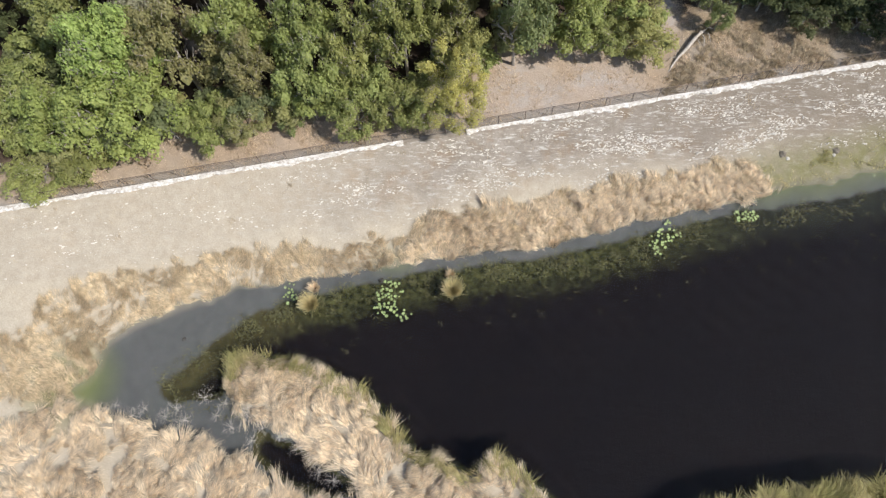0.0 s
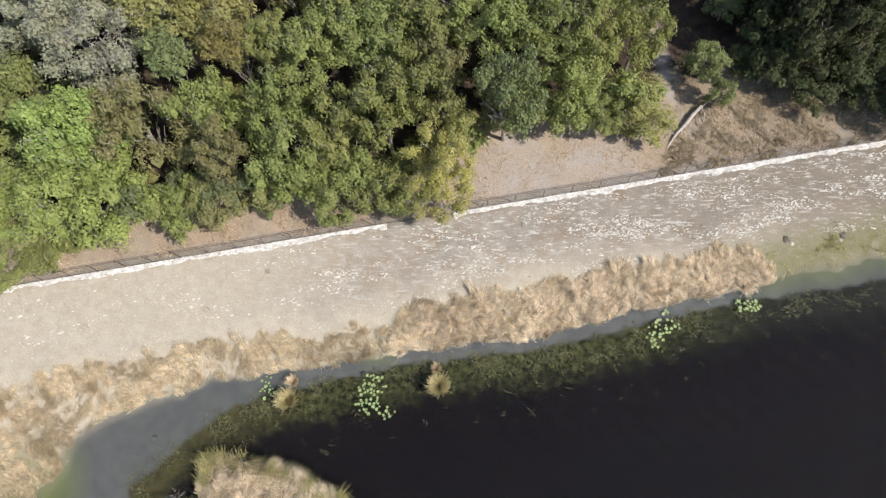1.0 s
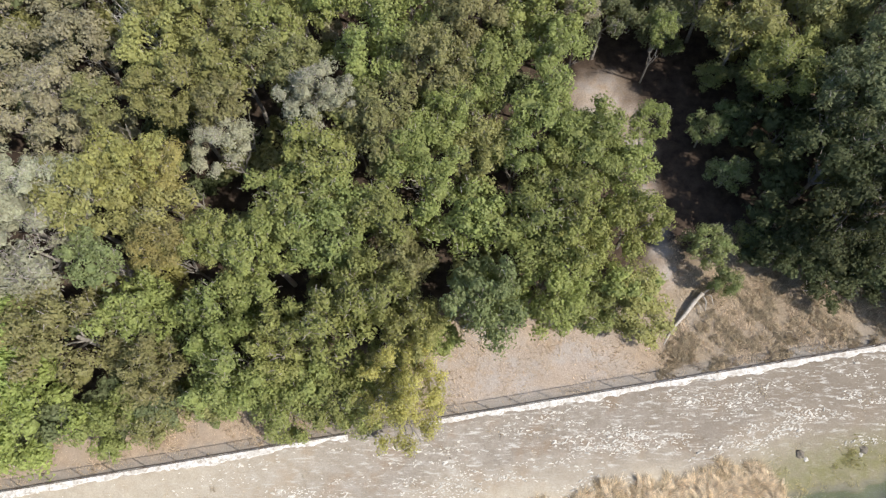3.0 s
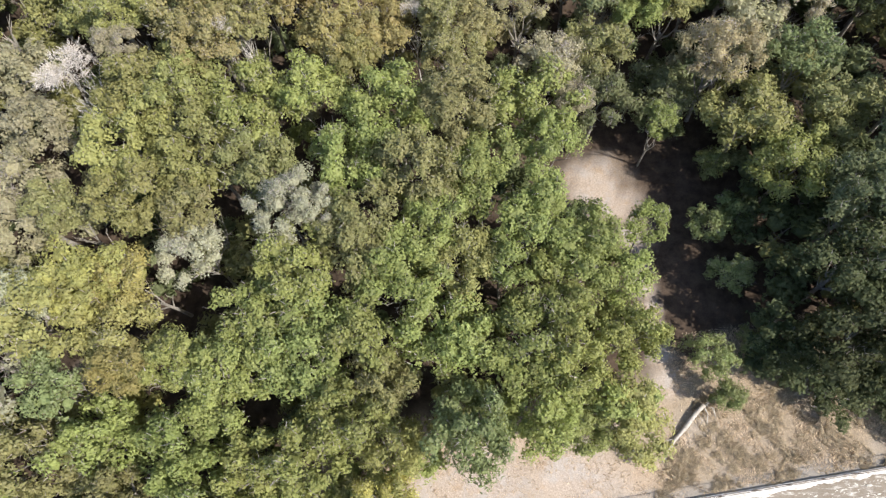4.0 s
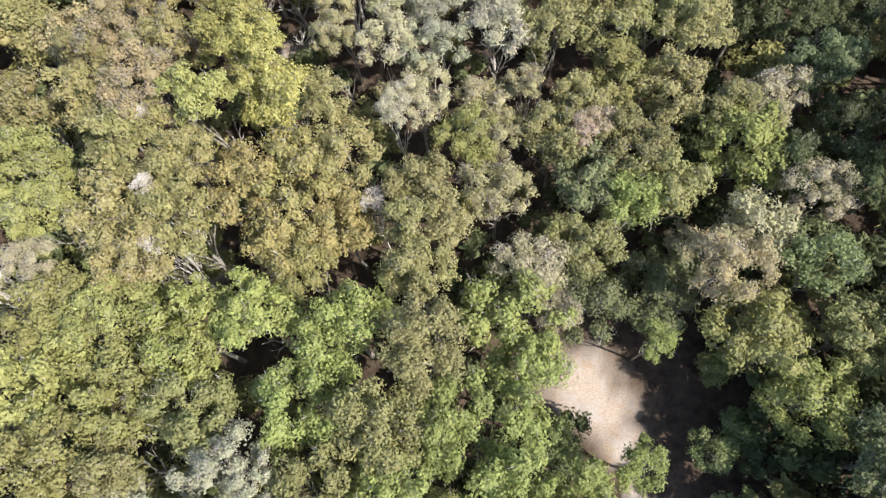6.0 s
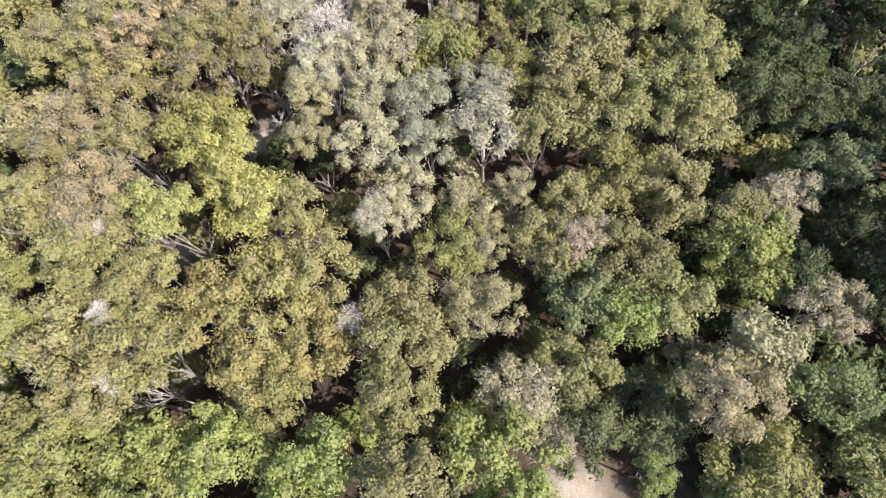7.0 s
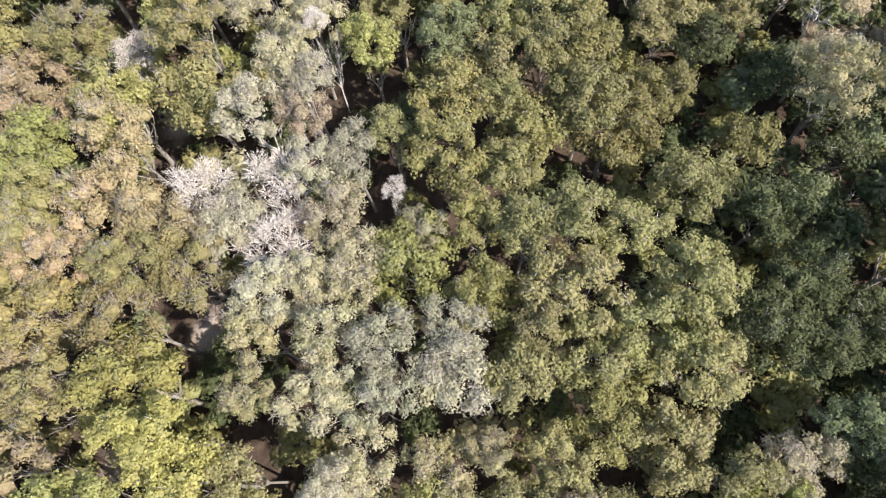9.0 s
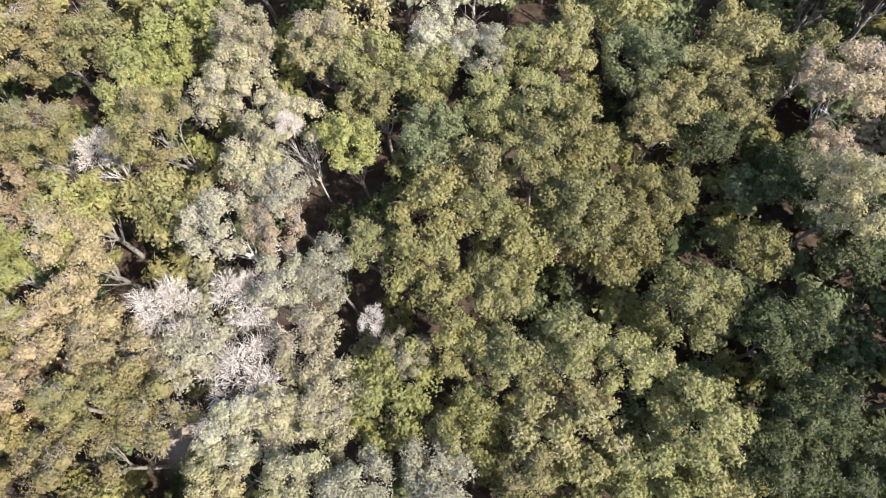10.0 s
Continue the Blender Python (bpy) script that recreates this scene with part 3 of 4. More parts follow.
DENSE = [leafy_crown(10 + i, 18, 6200, 0.041, 0.84, lo=0.24, hi=0.42, core=0.5, drop=0.7) for i in range(8)]
BIG = [leafy_crown(120 + i, 26, 9600, 0.034, 0.78, lo=0.2, hi=0.36, core=0.45, drop=0.6) for i in range(5)]
SPARSE = [leafy_crown(30 + i, 13, 5400, 0.040, 0.85, lo=0.26, hi=0.42, core=0.6, twigs=0.16, gap=0.7) for i in range(6)]
BIGTHIN = [leafy_crown(140 + i, 20, 7000, 0.032, 0.8, lo=0.2, hi=0.36, core=0.6, twigs=0.16, gap=0.7) for i in range(3)]
MEDIUM = [leafy_crown(90 + i, 11, 3500, 0.052, 0.84, lo=0.32, hi=0.48, core=0.47, drop=0.6) for i in range(5)]
SMALL = [leafy_crown(80 + i, 6, 1100, 0.085, 0.85, lo=0.4, hi=0.6, twigs=0.08) for i in range(4)]
TINY = [leafy_crown(180 + i, 4, 400, 0.115, 0.85, lo=0.45, hi=0.7) for i in range(3)]
WISPY = [leafy_crown(50 + i, 16, 9000, 0.026, 0.95, lo=0.2, hi=0.36, core=0.45, twigs=0.1, gap=0.7) for i in range(3)]
FAR = [leafy_crown(200 + i, 6, 260, 0.2, 0.8, lo=0.4, hi=0.6, core=0.9) for i in range(3)]
FEW = [twig_crown(60 + i, 15, 2300, 0.17, lo=0.16, hi=0.34) for i in range(4)]
TRUNK = [limbs(i, 0.35, 5, 2, twig=1) for i in range(4)]
TWIGGY = [limbs(20 + i, 0.4, 6, 2, twig=2) for i in range(3)]
BAREWOOD = [limbs(40 + i, 0.5, 9, 3, rise=0.3, thin=0.7, twig=3) for i in range(3)]
SHRUBWOOD = [limbs(70 + i, 0.5, 11, 3, rise=0.32, thin=0.5, twig=2) for i in range(3)]

LOOK = {
    "olive": "broad olive green oak with a lobed crown", "dark": "dark green oak in the shaded wood", "green": "fresh green oak with a rounded crown",
    "lime": "bright green broadleaf tree with a dense crown", "yellow": "yellowish green oak with a lobed crown", "gold": "golden yellow broadleaf tree in dry season",
    "ochre": "ochre brown oak with drying leaves", "rust": "rusty orange oak with drying leaves", "silver": "silvery lichen-covered oak with thin leaves",
    "sage": "sage grey oak with fine pale leaves", "grey": "grey green oak with a thin crown", "pale": "pale straw green tree with drying leaves", "tan": "tan brown tree with dry leaves",
    "teal": "blue green oak with a dense crown", "shade": "deep green tall tree with shade put into its leaf colour", "drab": "drab olive oak with a lobed crown", "fern": "fern green oak with a rounded crown", "straw": "straw green broadleaf tree with a soft crown",
    "moss": "moss green oak with a rounded crown", "lone": "yellow green willow overhanging the fence and kerb",
    "bush": "small green shrub beside the sandy path", "bare": "bleached leafless dead tree with fine twigs",
}
_count = [0]
TREES = []


WOOD = {}


def heap(x, y, z, r, h, kind, rng, small):
    """Lays a tree's crown and trunk into the joined undergrowth."""
    rz = h * 0.52 if small == "far" else min(r * 0.95, h * 0.42)
    a = rng.uniform(0, 6.28)
    turn = np.array([[math.cos(a), -math.sin(a), 0], [math.sin(a), math.cos(a), 0], [0, 0, 1]])
    pair = ((rng.choice(FAR if small == "far" else SMALL if small != "shrub" and (abs(x) > 47 or y > 152) else (SMALL if y - kerb_y(x) < 9 else TINY) if small == "shrub" else MEDIUM), (r, r, rz), h - rz * 0.85, kind), (rng.choice(TRUNK), (r * 1.9, r * 1.9, h * 0.9), 0, "bark"))
    for me, size, lift, mat in pair[:1] if small == "far" or (small == "shrub" and r < 2.3) else pair:
        if me.name not in ARRAYS:
            v = np.empty(len(me.vertices) * 3, np.float32)
            me.vertices.foreach_get("co", v)
            f = np.empty(len(me.polygons) * 3, np.int32)
            me.loops.foreach_get("vertex_index", f)
            ARRAYS[me.name] = v.reshape(-1, 3), f.reshape(-1, 3)
        v, f = ARRAYS[me.name]
        WOOD.setdefault(mat, []).append(((v * size) @ turn.T + [x, y, z + lift], f))


ARRAYS = {}


def undergrowth():
    """One mesh of all that was laid in, with a material to each kind."""
    vs, fs, ms, mats, base = [], [], [], [], 0
    for kind, heaps in WOOD.items():
        mats.append(BARK if kind == "bark" else LEAF[kind])
        for v, f in heaps:
            vs.append(v)
            fs.append(f + base)
            ms.append(np.full(len(f), len(mats) - 1, np.int32))
            base += len(v)
    me = raw_mesh("undergrowth", np.concatenate(vs), np.concatenate(fs), mats, True)
    me.polygons.foreach_set("material_index", np.concatenate(ms))
    tagged(new("undergrowth", me), "green and olive undergrowth, partly coloured dark as shade, closing the gaps of the wood", "undergrowth", kind="stuff")


MOST = 300


def tree(x, y, r, h, kind, small=False):
    """One tree: a trunk with its limbs, and a crown."""
    _count[0] += 1
    TREES.append((x, y, r, h, kind))
    rng = random.Random(_count[0] * 7919)
    z = height(x, y) - 0.05
    if small in ("shrub", "far") or (small and _count[0] > MOST):
        heap(x, y, z, r, h, kind, rng, small)
        return
    name = {"bare": "dead_tree", "bush": "shrub", "lone": "willow_tree"}.get(kind, "oak_tree")
    root = tagged(new(name), LOOK[kind], "shrub" if kind == "bush" else "tree", "trees of the wood")
    root.matrix_basis = pose(x, y, z, 0, 0, rng.uniform(0, 360))
    thin = kind in ("silver", "sage", "grey", "pale", "tan", "lone", "straw") or (kind in ("ochre", "rust") and y > 100)
    if kind == "bare":
        wide = max(r * 2.3, h * 0.4) if r > 2 else r * 2.4
        part("trunk", rng.choice(BAREWOOD), root, DEADWOOD, m=Matrix.Diagonal((wide, wide, h, 1)))
        part("crown", rng.choice(FEW), root, DEADTWIG, "fine bleached bare twigs", m=Matrix.Translation((0, 0, h - r * 1.0)) @ Matrix.Diagonal((r, r, r * 0.8, 1)))
        return
    rz = min(r * 1.08, h * 0.46)
    if y - kerb_y(x) < 15:          # the wood's edge is leafy down to the ground
        rz = min(r * 1.8, h * 0.58)
    spread = r * 1.9
    wood = rng.choice(TRUNK if small else TWIGGY if thin or rng.random() < 0.5 else TRUNK)
    pale = kind in ("silver", "tan") and rng.random() < 0.5
    spread *= 1.05 if pale else 1.0
    part("trunk", wood, root, DEADWOOD if pale else BARK, m=Matrix.Diagonal((spread, spread, h * 0.92, 1)))
    crown = rng.choice(WISPY if kind == "lone" else SMALL if small == "shrub" else MEDIUM if small or kind == "bush" or (r < 3.0 and not thin) else BIG if r > 4.6 and not thin else BIGTHIN if r > 3.2 and thin else SPARSE if thin else DENSE)
    part("crown", crown, root, LEAF[kind], m=Matrix.Translation((0, 0, h - rz * 0.85)) @ pose(0, 0, 0, rng.uniform(-6, 6), rng.uniform(-6, 6), rng.uniform(0, 360))
         @ Matrix.Diagonal((r * rng.uniform(0.95, 1.1), r * rng.uniform(0.95, 1.1), rz, 1)))


# the wood, from the fence to its far end; "shade" trees have painted-in darkness
tree(-50.3, 33.6, 4.6, 3.6, "green")
tree(-45.2, 34.1, 4.2, 3.9, "green")
tree(-30.5, 37.4, 3.6, 7.0, "olive")
tree(-47.2, 37.9, 4.3, 9.5, "lime")
tree(-39.0, 38.0, 6.6, 11.4, "lime")
tree(-3.3, 38.2, 4.4, 7.4, "lone")
tree(-6.4, 38.6, 3.0, 6.2, "green")
tree(-13.7, 38.3, 3.1, 6.7, "green")
tree(-26.5, 38.6, 3.6, 6.0, "fern")
tree(-21.5, 39.3, 2.0, 3.4, "bush")
tree(-9.7, 39.5, 2.9, 6.0, "green")
tree(-18.1, 40.9, 3.7, 12.1, "green")
tree(-2.3, 40.9, 3.8, 9.7, "lone")
tree(-51.3, 41.0, 5.6, 8.0, "green")
tree(-24.7, 41.7, 3.1, 12.3, "fern")
tree(-39.0, 43.4, 4.7, 15.6, "lime")
tree(-14.0, 43.8, 3.7, 11.9, "green")
tree(-33.7, 44.9, 5.2, 14.4, "fern")
tree(-8.3, 45.4, 3.9, 14.4, "olive")
tree(-2.2, 45.5, 3.4, 10.6, "yellow")
tree(-19.4, 46.0, 3.7, 13.4, "olive")
tree(-26.8, 46.3, 3.8, 12.6, "olive")
tree(4.3, 46.7, 4.0, 14.2, "teal")
tree(14.7, 48.1, 3.3, 5.7, "green")
tree(-5.4, 48.3, 3.6, 14.0, "green")
tree(-2.4, 50.8, 3.2, 13.4, "fern")
tree(18.9, 48.6, 4.1, 5.0, "yellow")
tree(11.0, 49.0, 4.0, 10.0, "olive")
tree(28.2, 50.2, 1.8, 4.2, "bush")
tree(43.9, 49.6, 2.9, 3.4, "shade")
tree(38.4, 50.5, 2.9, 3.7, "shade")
tree(-29.8, 50.5, 2.9, 14.7, "teal")
tree(-23.6, 51.6, 2.5, 14.7, "gold")
tree(-15.2, 51.7, 4.7, 14.4, "olive")
tree(33.6, 52.9, 2.6, 7.0, "shade")
tree(-38.0, 52.9, 6.1, 16.9, "sage")
tree(13.3, 53.0, 3.4, 13.3, "olive")
tree(-19.4, 53.0, 3.0, 14.1, "olive")
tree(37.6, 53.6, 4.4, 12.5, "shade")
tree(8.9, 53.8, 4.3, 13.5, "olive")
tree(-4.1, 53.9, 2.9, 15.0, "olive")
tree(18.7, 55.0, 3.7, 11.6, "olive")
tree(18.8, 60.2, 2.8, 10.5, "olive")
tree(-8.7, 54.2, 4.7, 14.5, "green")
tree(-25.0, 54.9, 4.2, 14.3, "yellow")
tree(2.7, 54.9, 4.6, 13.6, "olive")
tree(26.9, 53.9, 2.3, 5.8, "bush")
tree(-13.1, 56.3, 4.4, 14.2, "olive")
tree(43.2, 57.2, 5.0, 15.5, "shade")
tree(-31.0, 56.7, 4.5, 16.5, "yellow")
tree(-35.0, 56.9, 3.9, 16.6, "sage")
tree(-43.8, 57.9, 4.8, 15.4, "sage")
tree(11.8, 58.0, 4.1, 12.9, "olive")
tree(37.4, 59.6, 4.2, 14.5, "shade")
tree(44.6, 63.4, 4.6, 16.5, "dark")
tree(45.4, 70.2, 4.4, 16.0, "dark")
tree(-24.5, 59.5, 3.2, 14.6, "gold")
tree(-28.2, 59.6, 4.0, 16.0, "gold")
tree(-0.8, 59.6, 3.8, 16.1, "olive")
tree(-9.8, 60.0, 3.9, 16.6, "olive")
tree(7.8, 60.6, 2.5, 13.9, "olive")
tree(4.4, 61.0, 3.6, 14.4, "yellow")
tree(15.2, 61.7, 4.1, 13.4, "olive")
tree(-19.8, 62.3, 3.0, 14.1, "sage")
tree(-4.4, 62.4, 4.0, 17.0, "fern")
tree(2.3, 64.0, 3.6, 15.3, "olive")
tree(-10.6, 64.7, 3.4, 17.0, "sage")
tree(-7.8, 64.7, 2.0, 16.4, "sage")
tree(10.9, 64.8, 4.2, 14.7, "olive")
tree(21.6, 65.3, 2.2, 9.5, "olive")
tree(39.6, 65.4, 4.1, 15.0, "dark")
tree(-19.5, 65.7, 2.9, 16.0, "fern")
tree(-31.6, 65.8, 2.7, 16.3, "fern")
tree(28.4, 66.6, 1.9, 5.4, "bush")
tree(-24.7, 66.6, 3.8, 17.0, "yellow")
tree(-38.0, 67.4, 5.4, 14.2, "grey")
tree(0.8, 68.5, 4.1, 17.8, "fern")
tree(6.1, 68.7, 3.7, 15.7, "olive")
tree(-13.6, 69.5, 3.8, 16.5, "fern")
tree(35.0, 70.2, 3.7, 12.4, "olive")
tree(-4.9, 70.6, 4.3, 16.4, "olive")
tree(-20.0, 71.5, 4.5, 17.1, "yellow")
tree(-25.9, 72.2, 4.5, 17.7, "yellow")
tree(12.7, 72.4, 3.7, 13.2, "olive")
tree(4.3, 74.2, 3.9, 18.4, "drab")
tree(31.9, 75.2, 4.4, 12.8, "moss")
tree(39.9, 75.4, 4.3, 13.1, "fern")
tree(23.5, 75.4, 1.9, 11.1, "olive")
tree(-15.2, 76.0, 4.3, 16.7, "olive")
tree(-2.0, 76.2, 3.9, 16.6, "olive")
tree(-9.5, 76.7, 4.0, 16.6, "olive")
tree(-21.5, 77.2, 4.0, 17.7, "yellow")
tree(-25.6, 77.7, 4.0, 18.1, "yellow")
tree(15.5, 77.8, 2.0, 11.6, "grey")
tree(11.8, 78.0, 4.6, 13.7, "olive")
tree(18.2, 79.0, 3.8, 11.2, "dark")
tree(-32.4, 79.4, 3.3, 17.9, "bare")
tree(25.1, 79.8, 4.5, 8.4, "dark")
tree(3.6, 80.7, 3.0, 15.6, "fern")
tree(-5.7, 80.8, 2.6, 15.6, "moss")
tree(37.4, 80.9, 2.9, 14.0, "teal")
tree(29.6, 80.9, 3.8, 15.1, "pale")
tree(-27.6, 81.7, 2.2, 17.8, "grey")
tree(-19.0, 82.0, 3.4, 18.7, "ochre")
tree(-19.6, 93.9, 1.5, 18.6, "bare")
tree(-18.2, 87.2, 1.4, 19.0, "bare")
tree(-16.9, 82.2, 1.4, 18.8, "bare")
tree(-0.4, 87.6, 1.5, 13.6, "bare")
tree(13.4, 82.0, 2.9, 13.3, "grey")
tree(-7.6, 84.3, 3.8, 16.4, "rust")
tree(18.3, 84.4, 3.5, 12.3, "fern")
tree(-16.3, 84.7, 3.7, 19.3, "ochre")
tree(2.9, 85.5, 2.8, 15.1, "fern")
tree(-2.9, 85.7, 3.3, 14.6, "rust")
tree(6.1, 85.7, 2.6, 14.4, "drab")
tree(-21.4, 86.2, 4.3, 19.3, "ochre")
tree(-28.8, 86.5, 3.3, 18.2, "yellow")
tree(22.4, 87.2, 2.7, 13.8, "olive")
tree(38.5, 87.9, 3.3, 13.7, "grey")
tree(43.2, 88.5, 3.3, 13.8, "shade")
tree(10.6, 88.7, 3.5, 14.0, "pale")
tree(-11.1, 88.8, 3.8, 17.6, "rust")
tree(26.0, 88.8, 4.0, 14.0, "fern")
tree(19.0, 89.0, 3.8, 13.5, "dark")
tree(4.1, 89.2, 3.3, 15.0, "drab")
tree(-6.6, 89.9, 4.1, 17.5, "rust")
tree(-15.9, 89.9, 3.0, 19.7, "ochre")
tree(37.1, 90.5, 2.7, 13.6, "shade")
tree(-33.5, 91.5, 4.7, 16.9, "yellow")
tree(-2.7, 92.0, 3.6, 16.8, "ochre")
tree(-21.1, 92.2, 3.9, 20.0, "ochre")
tree(23.0, 93.0, 3.5, 14.1, "fern")
tree(33.3, 93.0, 4.0, 13.8, "olive")
tree(8.4, 94.1, 3.1, 14.6, "yellow")
tree(19.5, 94.2, 1.9, 13.9, "tan")
tree(11.1, 94.3, 2.4, 13.4, "pale")
tree(42.6, 94.4, 3.0, 13.1, "shade")
tree(16.3, 94.4, 3.3, 13.7, "drab")
tree(-14.4, 95.2, 3.3, 20.7, "yellow")
tree(1.8, 95.9, 1.9, 15.8, "silver")
tree(32.6, 96.3, 2.3, 13.7, "drab")
tree(-7.8, 96.4, 3.7, 18.6, "gold")
tree(-20.0, 96.8, 3.7, 20.6, "straw")
tree(-4.5, 96.8, 2.4, 17.1, "drab")
tree(36.5, 97.3, 2.8, 13.1, "grey")
tree(10.2, 97.8, 3.0, 13.5, "pale")
tree(-26.7, 97.8, 3.1, 18.2, "ochre")
tree(19.4, 98.0, 3.0, 13.2, "drab")
tree(3.9, 98.2, 3.3, 14.8, "grey")
tree(13.7, 98.8, 1.9, 14.2, "pale")
tree(27.6, 99.1, 3.7, 13.2, "drab")
tree(41.3, 99.9, 3.1, 14.5, "dark")
tree(-10.1, 100.1, 3.1, 19.9, "gold")
tree(23.0, 100.9, 3.5, 12.7, "moss")
tree(0.8, 102.7, 3.0, 16.4, "grey")
tree(-20.3, 102.9, 3.1, 17.6, "ochre")
tree(4.9, 102.9, 3.3, 15.3, "sage")
tree(-4.0, 102.9, 2.2, 16.7, "pale")
tree(-27.7, 103.2, 3.2, 16.8, "ochre")
tree(11.4, 104.2, 3.2, 16.0, "silver")
tree(16.1, 103.8, 2.9, 15.8, "drab")
tree(-13.5, 103.9, 4.1, 18.2, "gold")
tree(30.4, 104.5, 3.5, 14.7, "drab")
tree(-24.9, 106.3, 3.8, 17.0, "straw")
tree(22.3, 106.4, 3.9, 13.8, "fern")
tree(40.2, 106.5, 3.0, 12.9, "shade")
tree(5.8, 106.8, 2.8, 15.7, "silver")
tree(45.0, 107.1, 3.2, 12.8, "shade")
tree(27.2, 107.5, 3.8, 14.1, "fern")
tree(11.3, 107.6, 2.8, 15.5, "silver")
tree(17.6, 107.7, 2.2, 15.2, "drab")
tree(-4.1, 107.8, 2.6, 15.7, "pale")
tree(36.1, 108.0, 3.8, 14.2, "shade")
tree(1.6, 108.4, 3.2, 15.3, "grey")
tree(-14.5, 109.0, 3.2, 17.3, "ochre")
tree(-21.1, 109.3, 4.1, 17.0, "rust")
tree(13.6, 110.5, 3.1, 14.0, "moss")
tree(-3.6, 110.6, 2.9, 15.4, "silver")
tree(21.0, 111.2, 3.9, 15.0, "drab")
tree(30.3, 111.3, 3.5, 15.6, "fern")
tree(39.9, 112.1, 3.0, 13.3, "shade")
tree(0.4, 112.7, 3.3, 14.5, "grey")
tree(-14.1, 113.0, 3.5, 17.2, "ochre")
tree(3.8, 113.0, 2.9, 15.0, "grey")
tree(-9.8, 113.2, 3.9, 16.2, "ochre")
tree(7.6, 113.4, 4.1, 14.6, "yellow")
tree(-29.4, 113.8, 4.0, 16.5, "ochre")
tree(-21.2, 113.9, 3.3, 16.4, "straw")
tree(-3.8, 115.6, 3.9, 15.6, "bare")
tree(-25.3, 115.0, 3.7, 17.0, "ochre")
tree(25.9, 115.5, 2.8, 15.3, "fern")
tree(17.2, 115.7, 2.8, 15.5, "drab")
tree(21.5, 116.5, 2.7, 16.5, "fern")
tree(9.3, 116.5, 1.9, 13.1, "grey")
tree(13.6, 117.1, 3.2, 14.2, "moss")
tree(-13.5, 117.2, 4.2, 15.5, "straw")
tree(1.7, 117.2, 3.0, 14.8, "grey")
tree(38.0, 117.4, 3.6, 13.3, "shade")
tree(-22.5, 118.3, 3.6, 17.3, "ochre")
tree(6.8, 118.5, 1.3, 15.4, "bare")
tree(-17.6, 118.9, 4.5, 15.5, "straw")
tree(31.6, 119.8, 3.4, 13.1, "fern")
tree(-3.2, 120.6, 3.3, 15.4, "bare")
tree(-7.2, 117.2, 2.8, 14.6, "silver")
tree(-10.3, 119.4, 3.6, 15.8, "bare")
tree(16.4, 120.8, 3.0, 14.2, "fern")
tree(-0.6, 121.8, 2.6, 15.0, "silver")
tree(3.1, 122.9, 2.5, 14.4, "silver")
tree(10.9, 122.6, 3.6, 14.9, "moss")
tree(46.2, 124.2, 2.8, 8.8, "shade")
tree(-25.7, 124.6, 4.1, 15.8, "yellow")
tree(18.0, 124.8, 4.1, 13.7, "moss")
tree(6.0, 125.0, 2.0, 14.3, "drab")
tree(25.6, 125.1, 4.1, 13.3, "moss")
tree(38.2, 125.2, 2.8, 10.1, "moss")
tree(-17.6, 125.3, 4.1, 16.0, "straw")
tree(44.2, 127.2, 4.0, 16.3, "pale")
tree(-1.4, 126.3, 2.5, 15.5, "tan")
tree(-5.5, 126.5, 3.1, 16.1, "silver")
tree(23.3, 127.9, 3.6, 14.5, "fern")
tree(15.7, 127.9, 2.2, 14.2, "fern")
tree(11.8, 128.2, 3.7, 14.6, "moss")
tree(-19.2, 129.2, 4.2, 15.1, "yellow")
tree(-1.0, 129.4, 2.8, 15.9, "silver")
tree(30.4, 129.7, 3.1, 11.2, "moss")
tree(46.6, 129.8, 4.0, 10.0, "shade")
tree(-27.4, 130.6, 4.4, 14.5, "straw")
tree(15.3, 131.2, 2.8, 14.0, "drab")
tree(41.5, 131.5, 2.9, 10.5, "shade")
tree(-2.9, 131.7, 3.1, 15.8, "grey")
tree(20.1, 132.3, 3.0, 15.1, "fern")
tree(45.6, 133.4, 3.1, 9.5, "tan")
tree(-19.0, 134.8, 2.9, 13.0, "bare")
tree(23.1, 133.7, 3.8, 15.0, "moss")
tree(11.3, 134.5, 3.2, 14.3, "dark")
tree(-0.0, 134.5, 1.7, 16.0, "bare")
tree(4.1, 134.7, 3.0, 13.5, "yellow")
tree(34.6, 134.9, 2.6, 11.2, "shade")
tree(-11.6, 135.0, 3.8, 17.1, "ochre")
tree(-23.9, 136.2, 4.0, 15.2, "ochre")
tree(-1.7, 136.3, 3.3, 14.5, "grey")
tree(20.7, 137.0, 3.2, 14.4, "drab")
tree(31.5, 137.2, 3.2, 11.8, "drab")
tree(16.5, 137.8, 3.0, 13.8, "drab")
tree(46.8, 138.6, 4.2, 14.5, "tan")
tree(-15.3, 139.2, 3.1, 15.1, "yellow")
tree(39.2, 139.2, 3.0, 10.5, "drab")
tree(6.4, 139.3, 3.1, 13.1, "drab")
tree(-6.2, 140.4, 4.0, 14.7, "grey")
tree(10.8, 140.9, 3.1, 13.4, "drab")
tree(35.5, 140.9, 3.6, 10.8, "drab")
tree(5.5, 143.0, 3.7, 13.1, "drab")
tree(45.8, 143.0, 3.5, 11.4, "drab")
tree(30.8, 143.1, 3.9, 12.5, "dark")
tree(16.3, 143.2, 2.5, 13.6, "silver")
tree(20.3, 143.6, 3.1, 13.1, "drab")
tree(-14.4, 144.0, 4.2, 14.6, "yellow")
tree(23.6, 144.2, 3.7, 13.1, "drab")
tree(40.1, 144.4, 4.2, 11.9, "drab")
tree(12.3, 144.6, 3.2, 13.7, "silver")
tree(1.1, 145.0, 3.2, 13.8, "pale")
